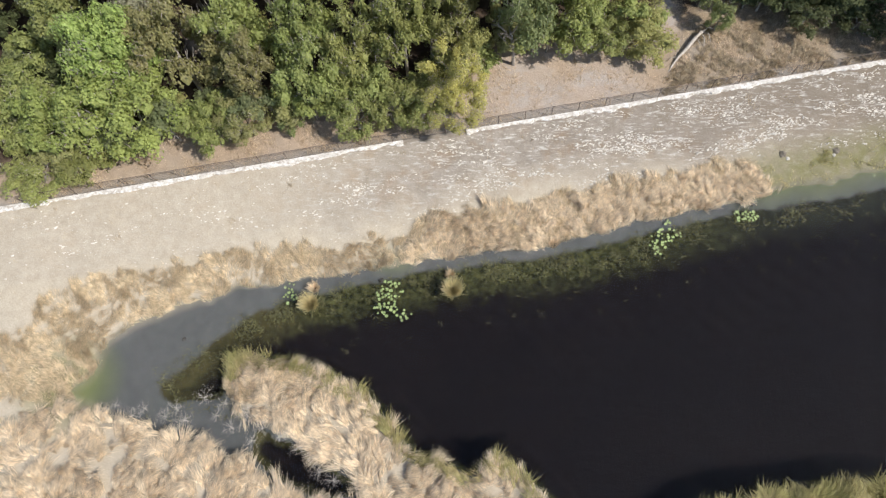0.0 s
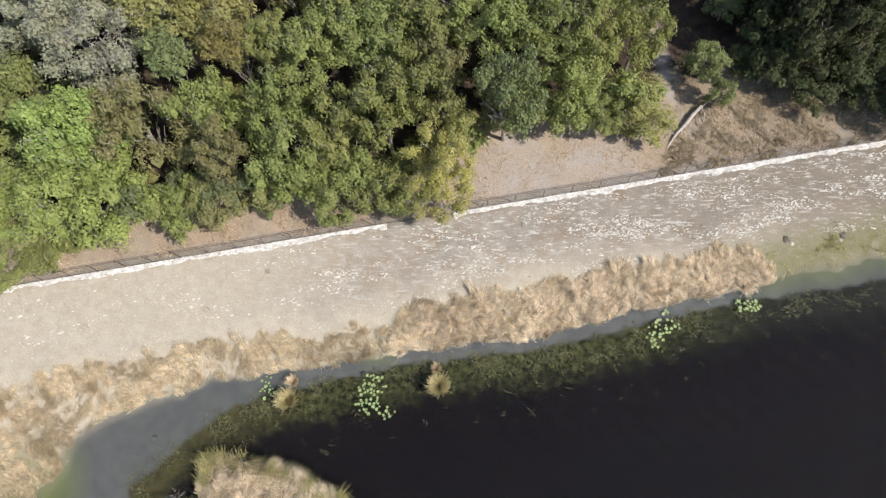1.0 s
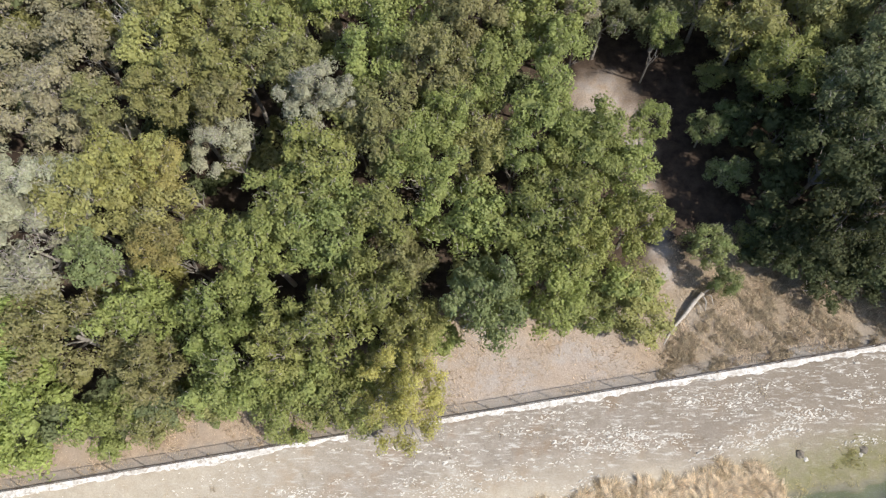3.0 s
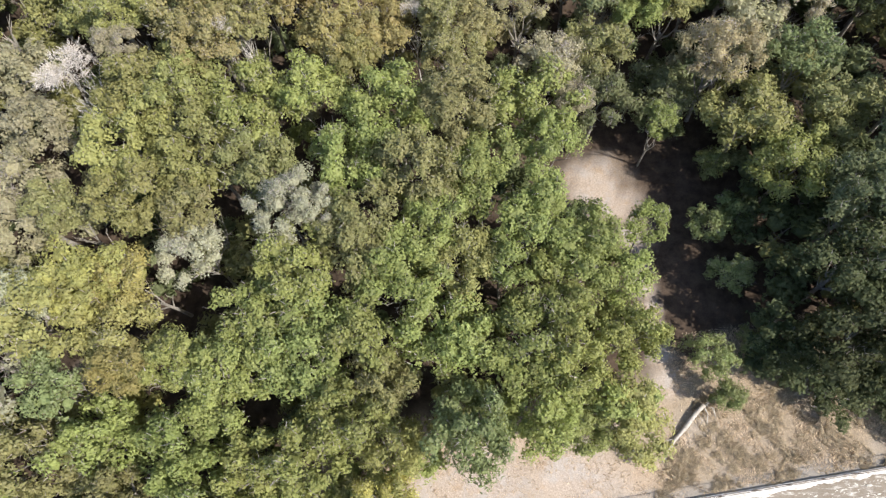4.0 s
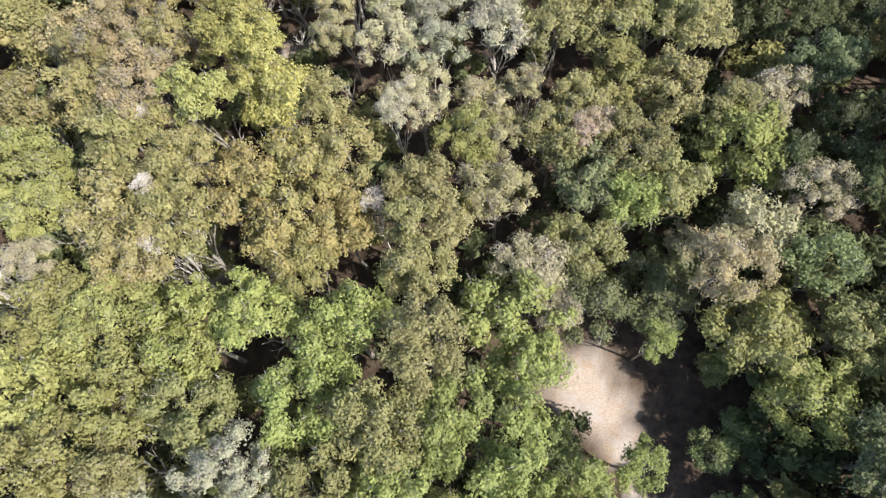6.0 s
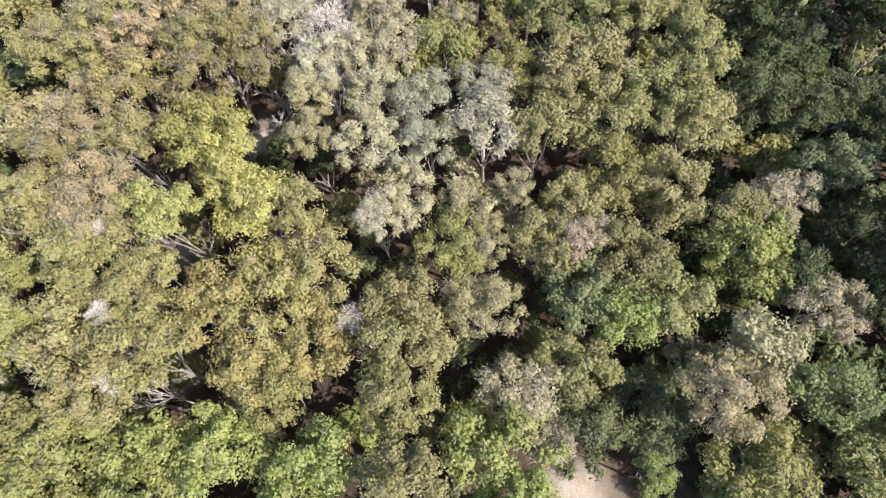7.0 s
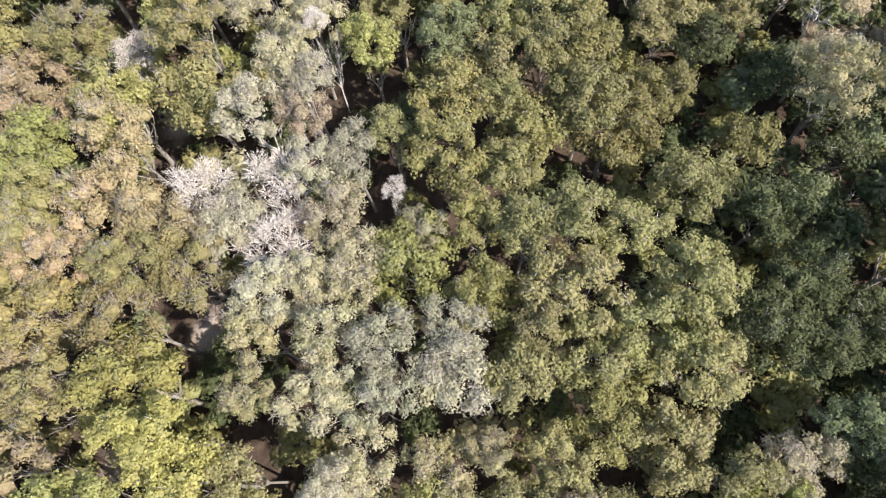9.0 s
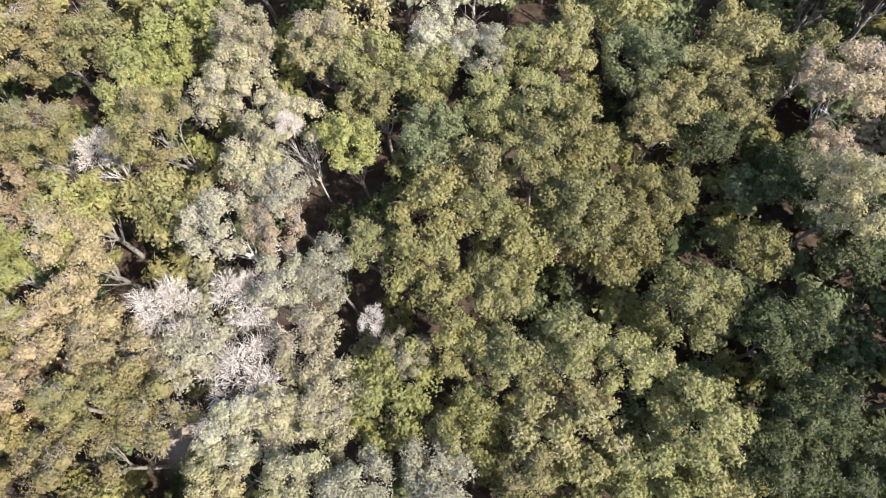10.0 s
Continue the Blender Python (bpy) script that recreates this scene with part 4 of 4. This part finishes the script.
tree(-6.0, 145.8, 3.6, 14.5, "grey")
tree(-26.2, 147.3, 4.7, 14.3, "ochre")
tree(-20.6, 147.4, 3.4, 14.0, "drab")


# trees and undergrowth that close the wood between and beyond those above


def clear_of_open_ground(x, y, r):
    d = y - kerb_y(x)
    edge = np.interp(x, [-75, -42, -36, -30, -6, 0, 20, 30, 44, 60], [2.5, 3.2, 5.0, 5.5, 5.5, 10.5, 10.5, 12.5, 8.0, 5.0])
    if d < edge + r * 0.8 or math.hypot(x - 20.6, y - 68.4) < r + 1.6:
        return False
    if 20.0 - r * 0.4 < x - 0.05 * (70 - y) < 31.0 + r * 0.5 and y < 80:
        return False
    return all(math.hypot(x - a, y - b - r * 0.3) > c * (0.8 if b < 90 else 0.45) + r * 0.8 for a, b, c in SAND_SPOTS)


def fill(spacing, r0, r1, h0, h1, room, seed, y_to=186, shrubby=False, x_to=62):
    rng = random.Random(seed)
    known = list(TREES)
    y, row = 36.0, 0
    while y < y_to:
        x = -60.0 + (row % 2) * spacing / 2
        while x < x_to:
            px, py, r = x + rng.uniform(-1, 1) * spacing * 0.3, y + rng.uniform(-1, 1) * spacing * 0.3, rng.uniform(r0, r1)
            x += spacing
            if not clear_of_open_ground(px, py, r):
                continue
            if any(math.hypot(px - a, py - b) < (room - (0.14 if shrubby and px > 27 else 0)) * (r + c) for a, b, c, *_ in TREES):
                continue
            near = sorted(known, key=lambda q: math.hypot(px - q[0], py - q[1]) + rng.uniform(0, 4))[0][4]
            kind = near if near not in ("bare", "lone", "bush") else "grey"
            # right-hand fill trees mostly take leaf colours darkened to read as shaded
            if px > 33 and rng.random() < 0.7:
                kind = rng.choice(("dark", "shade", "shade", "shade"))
            # undergrowth leans to dark leaf colours, painting shade into the gaps between crowns
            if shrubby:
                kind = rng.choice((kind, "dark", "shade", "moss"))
            tall = rng.uniform(3, 6) if px > 33 and not shrubby else 0
            tree(px, py, r, rng.uniform(h0, h1) + tall, kind, "shrub" if shrubby else "fill")
        y += spacing * 0.87
        row += 1


fill(6.4, 3.6, 4.9, 11.5, 15.5, 0.64, 5, 180)
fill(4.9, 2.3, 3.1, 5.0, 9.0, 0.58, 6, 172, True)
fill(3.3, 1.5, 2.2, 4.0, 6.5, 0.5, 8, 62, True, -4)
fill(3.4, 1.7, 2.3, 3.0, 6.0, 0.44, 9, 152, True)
for x, y, r, h in ((30.5, 62, 2.2, 4.0), (31.5, 68, 2.4, 5.0), (30.5, 74, 2.0, 4.0), (26.5, 79, 2.0, 4.0), (15.5, 67.5, 2.2, 4.5), (32, 55, 2.0, 4.0)):
    tree(x, y, r, h, "bush")
for i in range(26):
    x = -49 + i * 2.75
    off = np.interp(x, [-50, -36, -28, -5, 1, 20], [3.4, 4.6, 4.8, 4.4, 9.0, 8.0])
    k = random.Random(i)
    tree(x + k.uniform(-0.7, 0.7), kerb_y(x) + off + k.uniform(0, 1.4), k.uniform(1.8, 2.7), k.uniform(3.6, 7.0), k.choice(("dark", "olive", "green", "fern")), "shrub")
# a front row on the right, its leaves coloured dark as if shaded
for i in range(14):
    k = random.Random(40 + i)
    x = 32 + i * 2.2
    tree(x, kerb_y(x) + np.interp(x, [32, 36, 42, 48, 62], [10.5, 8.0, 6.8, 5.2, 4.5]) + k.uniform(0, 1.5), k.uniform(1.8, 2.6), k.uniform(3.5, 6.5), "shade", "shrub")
tree(50.5, 46.5, 4.4, 11.0, "dark")
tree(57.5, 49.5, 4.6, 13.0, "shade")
for x, y, r, h in ((-6.6, 42.2, 2.0, 4.0), (-4.6, 43.6, 2.2, 5.0), (0.6, 45.0, 2.0, 4.5), (-11.5, 41.5, 2.0, 4.5), (-16.5, 40.6, 1.9, 4.0), (-22.5, 41.0, 2.0, 4.5), (4.5, 47.2, 2.0, 4.0)):
    tree(x, y, r, h, "green", "shrub")
for x, y, r, h in ((-18.4, 85.6, 2.6, 6.0), (-18.6, 87.2, 2.6, 6.0), (-21.0, 64.7, 2.6, 6.0), (-18.6, 64.2, 2.6, 6.0), (-2.3, 52.5, 2.6, 6.0), (-4.9, 89.1, 2.6, 6.0), (-14.2, 104.0, 2.6, 6.0)):
    tree(x, y, r, h, "fern", "shrub")
# the wood goes on to both sides and beyond
_far = random.Random(77)
for y in range(48, 230, 10):
    for x in range(-120, 130, 10):
        px, py = x + _far.uniform(-2, 2), y + _far.uniform(-2, 2)
        if -61 < px < 64 and py < 184 or py - kerb_y(px) < 9:
            continue
        tree(px, py, _far.uniform(5.2, 6.8), _far.uniform(11, 15), _far.choice(("olive", "drab", "dark", "fern", "ochre")), "far")
undergrowth()


# ---- reeds and grass ----
def meadow(name, label, material, n, box, keep, length, lean, width, curl, seed, flow=0.35, sink=0.05, category="grass", per=34, spread=0.22, loose=0.4):
    """Blades over a box (x0, y0, x1, y1), kept with the chance that keep(x, y, shore, d) gives; they lean with a slow swirl."""
    rng = np.random.default_rng(seed)
    tufts = max(int(n / per), 1)
    cx, cy = rng.uniform(box[0], box[2], tufts), rng.uniform(box[1], box[3], tufts)
    cturn, clean, grown = rng.normal(0, loose, tufts), rng.normal(0, 0.24, tufts), rng.uniform(0.75, 1.25, tufts)
    own = rng.integers(0, tufts, n)
    off = rng.normal(0, spread, (n, 2))
    x, y = cx[own] + off[:, 0], cy[own] + off[:, 1]
    z, d, s = land(x, y)
    ok = rng.random(n) < keep(x, y, s, d)
    x, y, z, own = x[ok], y[ok], z[ok], own[ok]
    k = len(x)
    head = cturn[own] + 1.2 + 2.2 * wavy(x, y, flow, seed) + 1.0 * wavy(x, y, flow * 3.1, seed + 2) + rng.normal(0, 0.09 if loose > 0.5 else 0.2, k)
    tilt = np.clip(clean[own] + rng.normal(lean, 0.14, k) + 0.25 * wavy(x, y, flow * 2.2, seed + 5), 0.05, 1.45)
    size = length * grown[own] * rng.uniform(0.7, 1.2, k) * (1 + 0.18 * wavy(x, y, 1.1, seed + 1))
    v, f = blades(np.stack([x, y, z - sink], 1), size, tilt, head, width * rng.uniform(0.6, 1.4, k), curl)
    tagged(new(name, raw_mesh(name, v, f, [material])), label, category, kind="stuff")


def strip(lo, hi, soft=0.5):
    def keep(x, y, s, d):
        top = np.interp(x, [-60, -50, -44, -38, -30, -22, -13, -9, -6.5, 3, 12, 22, 30, 33], hi)
        top = top + 0.7 * wavy(x, y, 0.8, 3.0) + 0.35 * wavy(x, y, 2.4, 1.0)
        return np.clip((s - lo) / 0.3 + 0.5, 0, 1) * np.clip((top - s) / soft, 0, 1)
    return keep


meadow("shore_grass", "tawny dry reeds in a belt along the waterline", SHOREGRASS, 380000, (-56, 8, 34, 36),
       strip(-0.15, [9, 9, 7, 5.2, 4.6, 3.6, 3.4, 2.4, 4.4, 5.4, 5.0, 4.4, 3.6, 0.0]), 0.78, 0.62, 0.034, 0.5, 3, 0.5, category="reeds", per=50, spread=0.27, loose=0.6)
meadow("shore_reeds", "blond dry reeds standing at the waterline", REED, 120000, (-8, 20, 34, 36),
       strip(-0.3, [0, 0, 0, 0, 0, 0, 0, 0, 4.0, 5.0, 4.6, 4.0, 3.2, 0.0]), 1.15, 0.66, 0.036, 0.6, 4, 0.4, category="reeds", per=60, spread=0.21, loose=0.6)


def in_marsh(x, y, s, d):
    m = np.minimum(outside(MARSH, x, y), outside(EAST_MARSH, x, y)) + 0.5 * wavy(x, y, 1.3, 2.0)
    gap = 0.35 + 0.65 * np.clip(wavy(x, y, 0.55, 9.0) * 2 + 1.2, 0, 1)
    crack = (np.abs(wavy(x, y, 0.85, 4.0) + 0.25 * wavy(x, y, 2.2, 1.0)) < 0.13) & (wavy(x, y, 0.6, 7.0) > -0.35)
    return np.clip(-m / 0.4 + 0.6, 0, 1) * gap * ~crack


def in_fringe(x, y, s, d):
    m = np.minimum(outside(MARSH, x, y), outside(EAST_MARSH, x, y))
    side = (x > -28) & (d < -17) & ~((x < -10) & (y < 10.2 - 0.596 * (x + 27.6)))
    return np.where(side, np.clip(1.2 - np.abs(m + 0.35) / 0.75, 0, 1) * np.clip(wavy(x, y, 0.8, 4.0) + 0.85, 0.1, 1), 0)


meadow("reed_bed", "matted blond dry reeds of the marsh beside the lake", REED, 200000, (-53, -5, 7, 13.5), in_marsh, 1.6, 0.9, 0.042, 0.55, 6, 0.34, category="reeds", per=120, spread=0.19, loose=0.5)
meadow("green_reeds", "green and straw reeds fringing the marsh", GREENREED, 230000, (-29, -6, 46, 14), in_fringe, 1.6, 0.5, 0.05, 0.5, 7, category="reeds")
meadow("east_reeds", "green and blond reeds at the lake's edge", GREENREED, 22000, (18, -5, 46, 1), in_marsh, 1.8, 0.5, 0.07, 0.5, 8, category="reeds")


def open_meadow(x, y, s, d):
    left = (x < -4) & (d > 0.6) & (d < 7)
    right = (x > 24) & (d > 0.6) & (d < 15) & (x < 60)
    mid = (x >= -4) & (x <= 24) & (d > 0.5) & (d < 9)
    g = np.clip(0.5 + wavy(x, y, 0.9, 2.0), 0.05, 1)
    return np.where(left, 0.8, np.where(right, 1.0, np.where(mid, 0.22, 0.0))) * g


meadow("dry_grass", "short dry grass behind the fence", DRYGRASS, 440000, (-54, 28, 56, 60), open_meadow, 0.34, 0.85, 0.045, 0.4, 9, 0.7, per=14, spread=0.35)


def in_brush(x, y, s, d):
    edge = np.interp(x, [22, 26, 34, 44, 60], [3, 9, 9.5, 7, 5])
    g = np.clip(0.35 + 0.8 * wavy(x, y, 1.2, 5.0) + 0.5 * wavy(x, y, 2.9, 2.0), 0, 1)
    return np.where((x > 21) & (d > 0.5) & (d < edge), g, 0.0)


meadow("dry_brush", "brown dry brush and weeds on the meadow", BRUSH, 200000, (21, 38, 58, 56), in_brush, 0.55, 0.7, 0.035, 0.5, 12, 0.8, per=36, spread=0.16, loose=0.9)


def bank_tufts(x, y, s, d):
    g = np.clip(wavy(x, y, 1.3, 7.0) + 0.6 * wavy(x, y, 3.3, 1.0) - 0.45, 0, 1)
    return np.where((d < -0.9) & (d > -11) & (s > 3), g * np.interp(d, [-11, -7, -3, -1], [0.05, 0.15, 0.6, 1.0]), 0)


meadow("bank_tufts", "scattered dry tufts on the stony bank", BRUSH, 260000, (-58, 18, 62, 46), bank_tufts, 0.28, 0.6, 0.04, 0.4, 10, 0.9)
meadow("green_bank_grass", "thin green grass on the wet bank", GREENREED, 22000, (29, 30, 62, 42),
       lambda x, y, s, d: np.where((s > -0.1) & (s < 4.5), np.clip(0.1 + wavy(x, y, 1.0, 3.0), 0, 0.5) * np.clip((x - 30) / 4, 0, 1), 0), 0.4, 0.7, 0.04, 0.4, 11, 0.8)


# ---- water plants ----
def reed_clump(x, y, r, length, n, material, label):
    rng = np.random.default_rng(int(abs(x) * 100))
    a, q = rng.uniform(0, 6.28, n), r * np.sqrt(rng.random(n))
    p = np.stack([q * np.cos(a), q * np.sin(a), np.full(n, -0.3)], 1)
    v, f = blades(p, length * rng.uniform(0.6, 1.2, n), np.clip(0.06 + 0.26 * q / r + rng.normal(0, 0.1, n), 0, 1.2), a + rng.normal(0, 0.5, n), rng.uniform(0.04, 0.08, n), 0.15)
    ob = new("reed_clump", raw_mesh("reed_clump", v, f, [material]))
    ob.location = (x, y, WATER_Z)
    tagged(ob, label, "reeds", "reed clumps in the shallows")


reed_clump(-19.0, 18.3, 0.6, 2.0, 560, REEDY, "blond dry reed clump standing in the shallow water")
reed_clump(-18.7, 20.2, 0.45, 1.0, 260, REED, "small straw reed clump at the water's edge")
reed_clump(-3.2, 19.6, 0.6, 2.1, 600, REEDY, "straw and green reed clump standing in the water")
reed_clump(-3.5, 21.4, 0.4, 0.9, 200, SHOREGRASS, "small straw reed clump at the water's edge")
reed_clump(8.0, 24.9, 0.5, 1.0, 240, REED, "small straw reed clump at the water's edge")


def lily_pads(cx, cy, rx, ry, n, seed):
    rng = random.Random(seed)
    made = []
    for _ in range(n * 12):
        if len(made) == n:
            break
        a, q = rng.uniform(0, 6.28), math.sqrt(rng.random())
        x, y, r = cx + rx * q * math.cos(a), cy + ry * q * math.sin(a), rng.uniform(0.10, 0.20)
        if any(math.hypot(x - u, y - v) < (r + w) * 0.85 for u, v, w in made):
            continue
        made.append((x, y, r))
        ob = new("lily_pad", PAD)
        ob.matrix_basis = pose(x, y, WATER_Z + 0.012, rng.uniform(-7, 7), rng.uniform(-7, 7), rng.uniform(0, 360)) @ Matrix.Scale(r, 4)
        tagged(ob, "round green lily pad floating on the lake", "lily pad", "lily pads")


_v, _f = [], []
for _ring, (_r, _z) in enumerate(((0.0, 0.0), (0.55, 0.01), (0.93, 0.03), (1.0, 0.10), (0.96, 0.0), (0.3, -0.03))):
    for _k in range(13):
        _w = math.radians(14) + math.radians(332) * _k / 12
        _v.append((_r * math.cos(_w), _r * math.sin(_w), _z))
for _ring in range(5):
    for _k in range(12):
        _p = _ring * 13 + _k
        _f.append((_p, _p + 1, _p + 14, _p + 13))
PAD = raw_mesh("lily_pad", _v, _f, [LILY], True)
lily_pads(-10.2, 19.8, 1.6, 1.1, 26, 1)
lily_pads(-10.6, 17.9, 1.3, 1.2, 26, 2)
lily_pads(-8.6, 17.0, 0.9, 0.7, 8, 3)
lily_pads(-21.3, 19.7, 0.9, 1.3, 16, 4)
lily_pads(20.4, 25.4, 1.7, 0.9, 20, 5)
lily_pads(19.3, 24.2, 0.9, 1.0, 12, 6)
lily_pads(29.3, 27.6, 1.4, 0.7, 22, 7)
lily_pads(20.7, 27.0, 0.6, 0.3, 4, 8)


def weed_mat():
    """Tufted water weed just under the surface, along the drop-off."""
    rng = np.random.default_rng(21)
    n = 240000
    x, y = rng.uniform(-36, 50, n), rng.uniform(6, 34, n)
    z, d, s = land(x, y)
    depth = WATER_Z - z
    m = np.clip(1 - np.abs(depth - 0.62) / 0.38, 0, 1) * np.clip(wavy(x, y, 1.1, 6.0) * 1.3 + 0.5 * wavy(x, y, 3.0, 2.0) + 0.25, 0, 1)
    m *= np.interp(x, [-36, -28, -20, 22, 30, 50], [0.5, 0.7, 1, 1, 0.5, 0.3])
    m += 0.10 * (wavy(x, y, 2.1, 1.0) > 0.62) * (depth > 0.9) * (depth < 1.9)
    ok = rng.random(n) < m
    x, y, z = x[ok], y[ok], z[ok]
    k = len(x)
    zz = np.maximum(z, WATER_Z - 0.55)
    v, f = blades(np.stack([x, y, zz], 1), rng.uniform(0.25, 0.55, k), rng.uniform(0.5, 1.3, k), rng.uniform(0, 6.28, k), rng.uniform(0.03, 0.08, k), 0.4)
    v[:, 2] = np.minimum(v[:, 2], WATER_Z - 0.03)
    tagged(new("water_weed", raw_mesh("water_weed", v, f, [WEED])), "dark green water weed under the surface", "water weed", kind="stuff")


weed_mat()


# ---- wood, rocks and bare shrubs ----
def log():
    root = tagged(new("fallen_log"), "weathered grey fallen log lying on dry grass", "log")
    root.location = (24.0, 47.0, height(24.0, 47.0))
    v, f = tube([(2.5, 2.6, 0.75), (1.7, 1.9, 0.55), (0.6, 0.6, 0.35), (-0.5, -0.5, 0.2), (-1.4, -1.7, 0.12), (-2.1, -2.9, 0.03)], [0.25, 0.24, 0.21, 0.17, 0.11, 0.05], 9)
    part("stem", raw_mesh("stem", v, f, [LOGWOOD], True), root)
    for pts, r in (([(2.4, 2.5, 0.7), (2.75, 1.8, 0.6), (2.7, 0.9, 0.1)], 0.10), ([(2.5, 2.6, 0.7), (3.3, 2.3, 0.7), (3.6, 1.5, 0.1)], 0.09),
                   ([(2.6, 2.6, 0.8), (3.4, 3.1, 0.9), (4.2, 3.0, 0.5)], 0.08), ([(1.8, 2.0, 0.55), (2.2, 1.2, 0.5), (2.0, 0.5, 0.05)], 0.06),
                   ([(-0.4, -0.4, 0.2), (-1.2, -0.5, 0.25), (-1.9, -0.9, 0.05)], 0.045)):
        v, f = tube(pts, [r, r * 0.75, r * 0.35], 6)
        part("branch", raw_mesh("branch", v, f, [LOGWOOD], True), root)


log()


def rock_mesh(seed, flat=0.45):
    bm = bmesh.new()
    bmesh.ops.create_icosphere(bm, subdivisions=2, radius=1)
    for v in bm.verts:
        v.co *= 1 + 0.5 * noise.noise(v.co * 1.6 + Vector((seed, 0, 0)))
        v.co.z *= flat
    me = bpy.data.meshes.new("rock")
    bm.to_mesh(me)
    bm.free()
    return me


def rock(x, y, r, material, label, sink=0.2):
    me = rock_mesh(x)
    me.materials.append(material)
    ob = tagged(new("rock", me), label, "rock")
    ob.matrix_basis = pose(x, y, max(height(x, y), WATER_Z - 0.15) + r * 0.25 - sink * r, 0, 0, x * 50) @ Matrix.Scale(r, 4)


rock(30.2, 29.1, 0.36, DARKROCK, "dark wet rock in the shallow water")
rock(-32.9, 14.7, 0.24, DARKROCK, "small dark rock in the silty shallows")
rock(-11.2, 21.0, 0.28, DARKROCK, "dark rock at the edge of the shallows")
rock(34.1, 34.5, 0.42, MUDROCK, "dark stone on the green bank")
rock(34.6, 34.0, 0.22, STONE, "pale stone on the green bank")
rock(40.1, 34.9, 0.42, MUDROCK, "dark stone on the grassy bank")
rock(39.8, 34.4, 0.22, STONE, "pale stone on the grassy bank")


def bare_shrub(x, y, r, h, label="leafless grey shrub at the water's edge"):
    rng = random.Random(int(x * 31 + y * 7))
    ob = tagged(new("bare_shrub", rng.choice(SHRUBWOOD)), label, "shrub", "bare shrubs of the marsh")
    ob.material_slots[0].link = "OBJECT"
    ob.material_slots[0].material = DEADWOOD if h > 3 else TWIG
    ob.matrix_basis = pose(x, y, max(height(x, y), WATER_Z - 0.1) - 0.1, 0, 0, rng.uniform(0, 360)) @ Matrix.Diagonal((r * 2, r * 2, h, 1))


_rng = random.Random(12)
for x, y in ((-29.5, 8.4), (-26.8, 7.8), (-32.5, 7.0), (-35.5, 7.2), (-38.5, 7.4), (-24.5, 6.4), (-22.5, 5.0), (-17.5, 2.0), (-15.0, 0.4), (-14.0, -1.4), (-19.0, 3.4),
             (-31, 6.2), (-34, 6.4), (-28, 6.4), (-37, 6.6), (-25.8, 5.0), (-23.5, 4.0), (-20.5, 4.4), (-16.4, 1.0), (-40, 7.3)):
    bare_shrub(x + _rng.uniform(-0.4, 0.4), y + _rng.uniform(-0.3, 0.3), _rng.uniform(1.1, 2.0), _rng.uniform(1.0, 1.8))
for x, y, r, h in ((-41, 86.5, 3.0, 7.5), (-41.5, 80, 2.2, 6.5), (-12.5, 136, 2.0, 5.0), (-10.5, 112, 2.0, 5.5)):
    bare_shrub(x, y, r, h, "bleached leafless dead shrub in the wood")


# ---- pale stones on the bank ----
def stone_fields():
    rng = np.random.default_rng(17)
    n = 230000
    x, y = rng.uniform(-58, 64, n), rng.uniform(18, 46, n)
    z, d, s = land(x, y)
    row = np.interp(d, [-12, -8.5, -6, -4, -2.2, -0.6], [0.0, 0.12, 0.6, 0.75, 0.45, 0.25])
    along = np.interp(x, [-58, -30, -18, -6, 4, 20, 40, 64], [0.10, 0.12, 0.35, 0.55, 0.8, 1.0, 1.0, 0.8])
    along_x, across = x * 0.989 + y * 0.149, d
    patch = np.clip(0.9 * wavy(along_x * 0.45, across * 1.5, 0.9, 3.0) + 0.6 * wavy(along_x * 0.5, across * 1.8, 2.3, 5.0) + 0.12, 0, 1)
    ok = (rng.random(n) < row * along * patch) & (s > 3.2) & (d < -0.5)
    x, y, z, d = x[ok], y[ok], z[ok], d[ok]
    size = rng.gamma(2.0, 0.021, len(x)) + 0.024
    meshes = []
    for i in range(8):
        me = rock_mesh_low(i)
        me.materials.append(STONE)
        meshes.append(me)
    order = np.argsort(-size)
    near = [i for i in order if 0 < x[i] < 40][:300]
    field = tagged(new("stone_field"), "pale limestone lumps strewn over the bank", "stones")
    chosen = set()
    for j, i in enumerate(near):
        chosen.add(i)
        part("stone", meshes[j % 8], field, m=pose(x[i], y[i], z[i] + size[i] * 0.12, 8, rng.uniform(-15, 15), 8 + rng.normal(0, 22)) @ Matrix.Diagonal((size[i] * 1.6, size[i] * 0.6, size[i] * 0.4, 1)))
    vs, fs, base = [], [], 0
    shapes = [(np.array([v.co for v in m.vertices]), np.array([list(p.vertices) for p in m.polygons])) for m in meshes]
    for j, i in enumerate(order):
        if i in chosen:
            continue
        v, f = shapes[j % 8]
        w = rng.normal(0.14, 0.4)
        q = v * [size[i] * 1.6, size[i] * 0.6, size[i] * 0.4]
        vs.append(np.stack([q[:, 0] * math.cos(w) - q[:, 1] * math.sin(w) + x[i], q[:, 0] * math.sin(w) + q[:, 1] * math.cos(w) + y[i], q[:, 2] + z[i] + size[i] * 0.1], 1))
        fs.append(f + base)
        base += len(v)
    rest = new("stone_rubble", raw_mesh("stone_rubble", np.concatenate(vs), np.concatenate(fs), [STONE]))
    tagged(rest, "small pale stones scattered over the bank", "stones", kind="stuff")


def rock_mesh_low(seed):
    bm = bmesh.new()
    bmesh.ops.create_icosphere(bm, subdivisions=1, radius=1)
    for v in bm.verts:
        v.co *= 1 + 0.5 * noise.noise(v.co * 1.7 + Vector((seed * 3.1, 0, 0)))
    me = bpy.data.meshes.new("stone")
    bm.to_mesh(me)
    bm.free()
    return me


stone_fields()
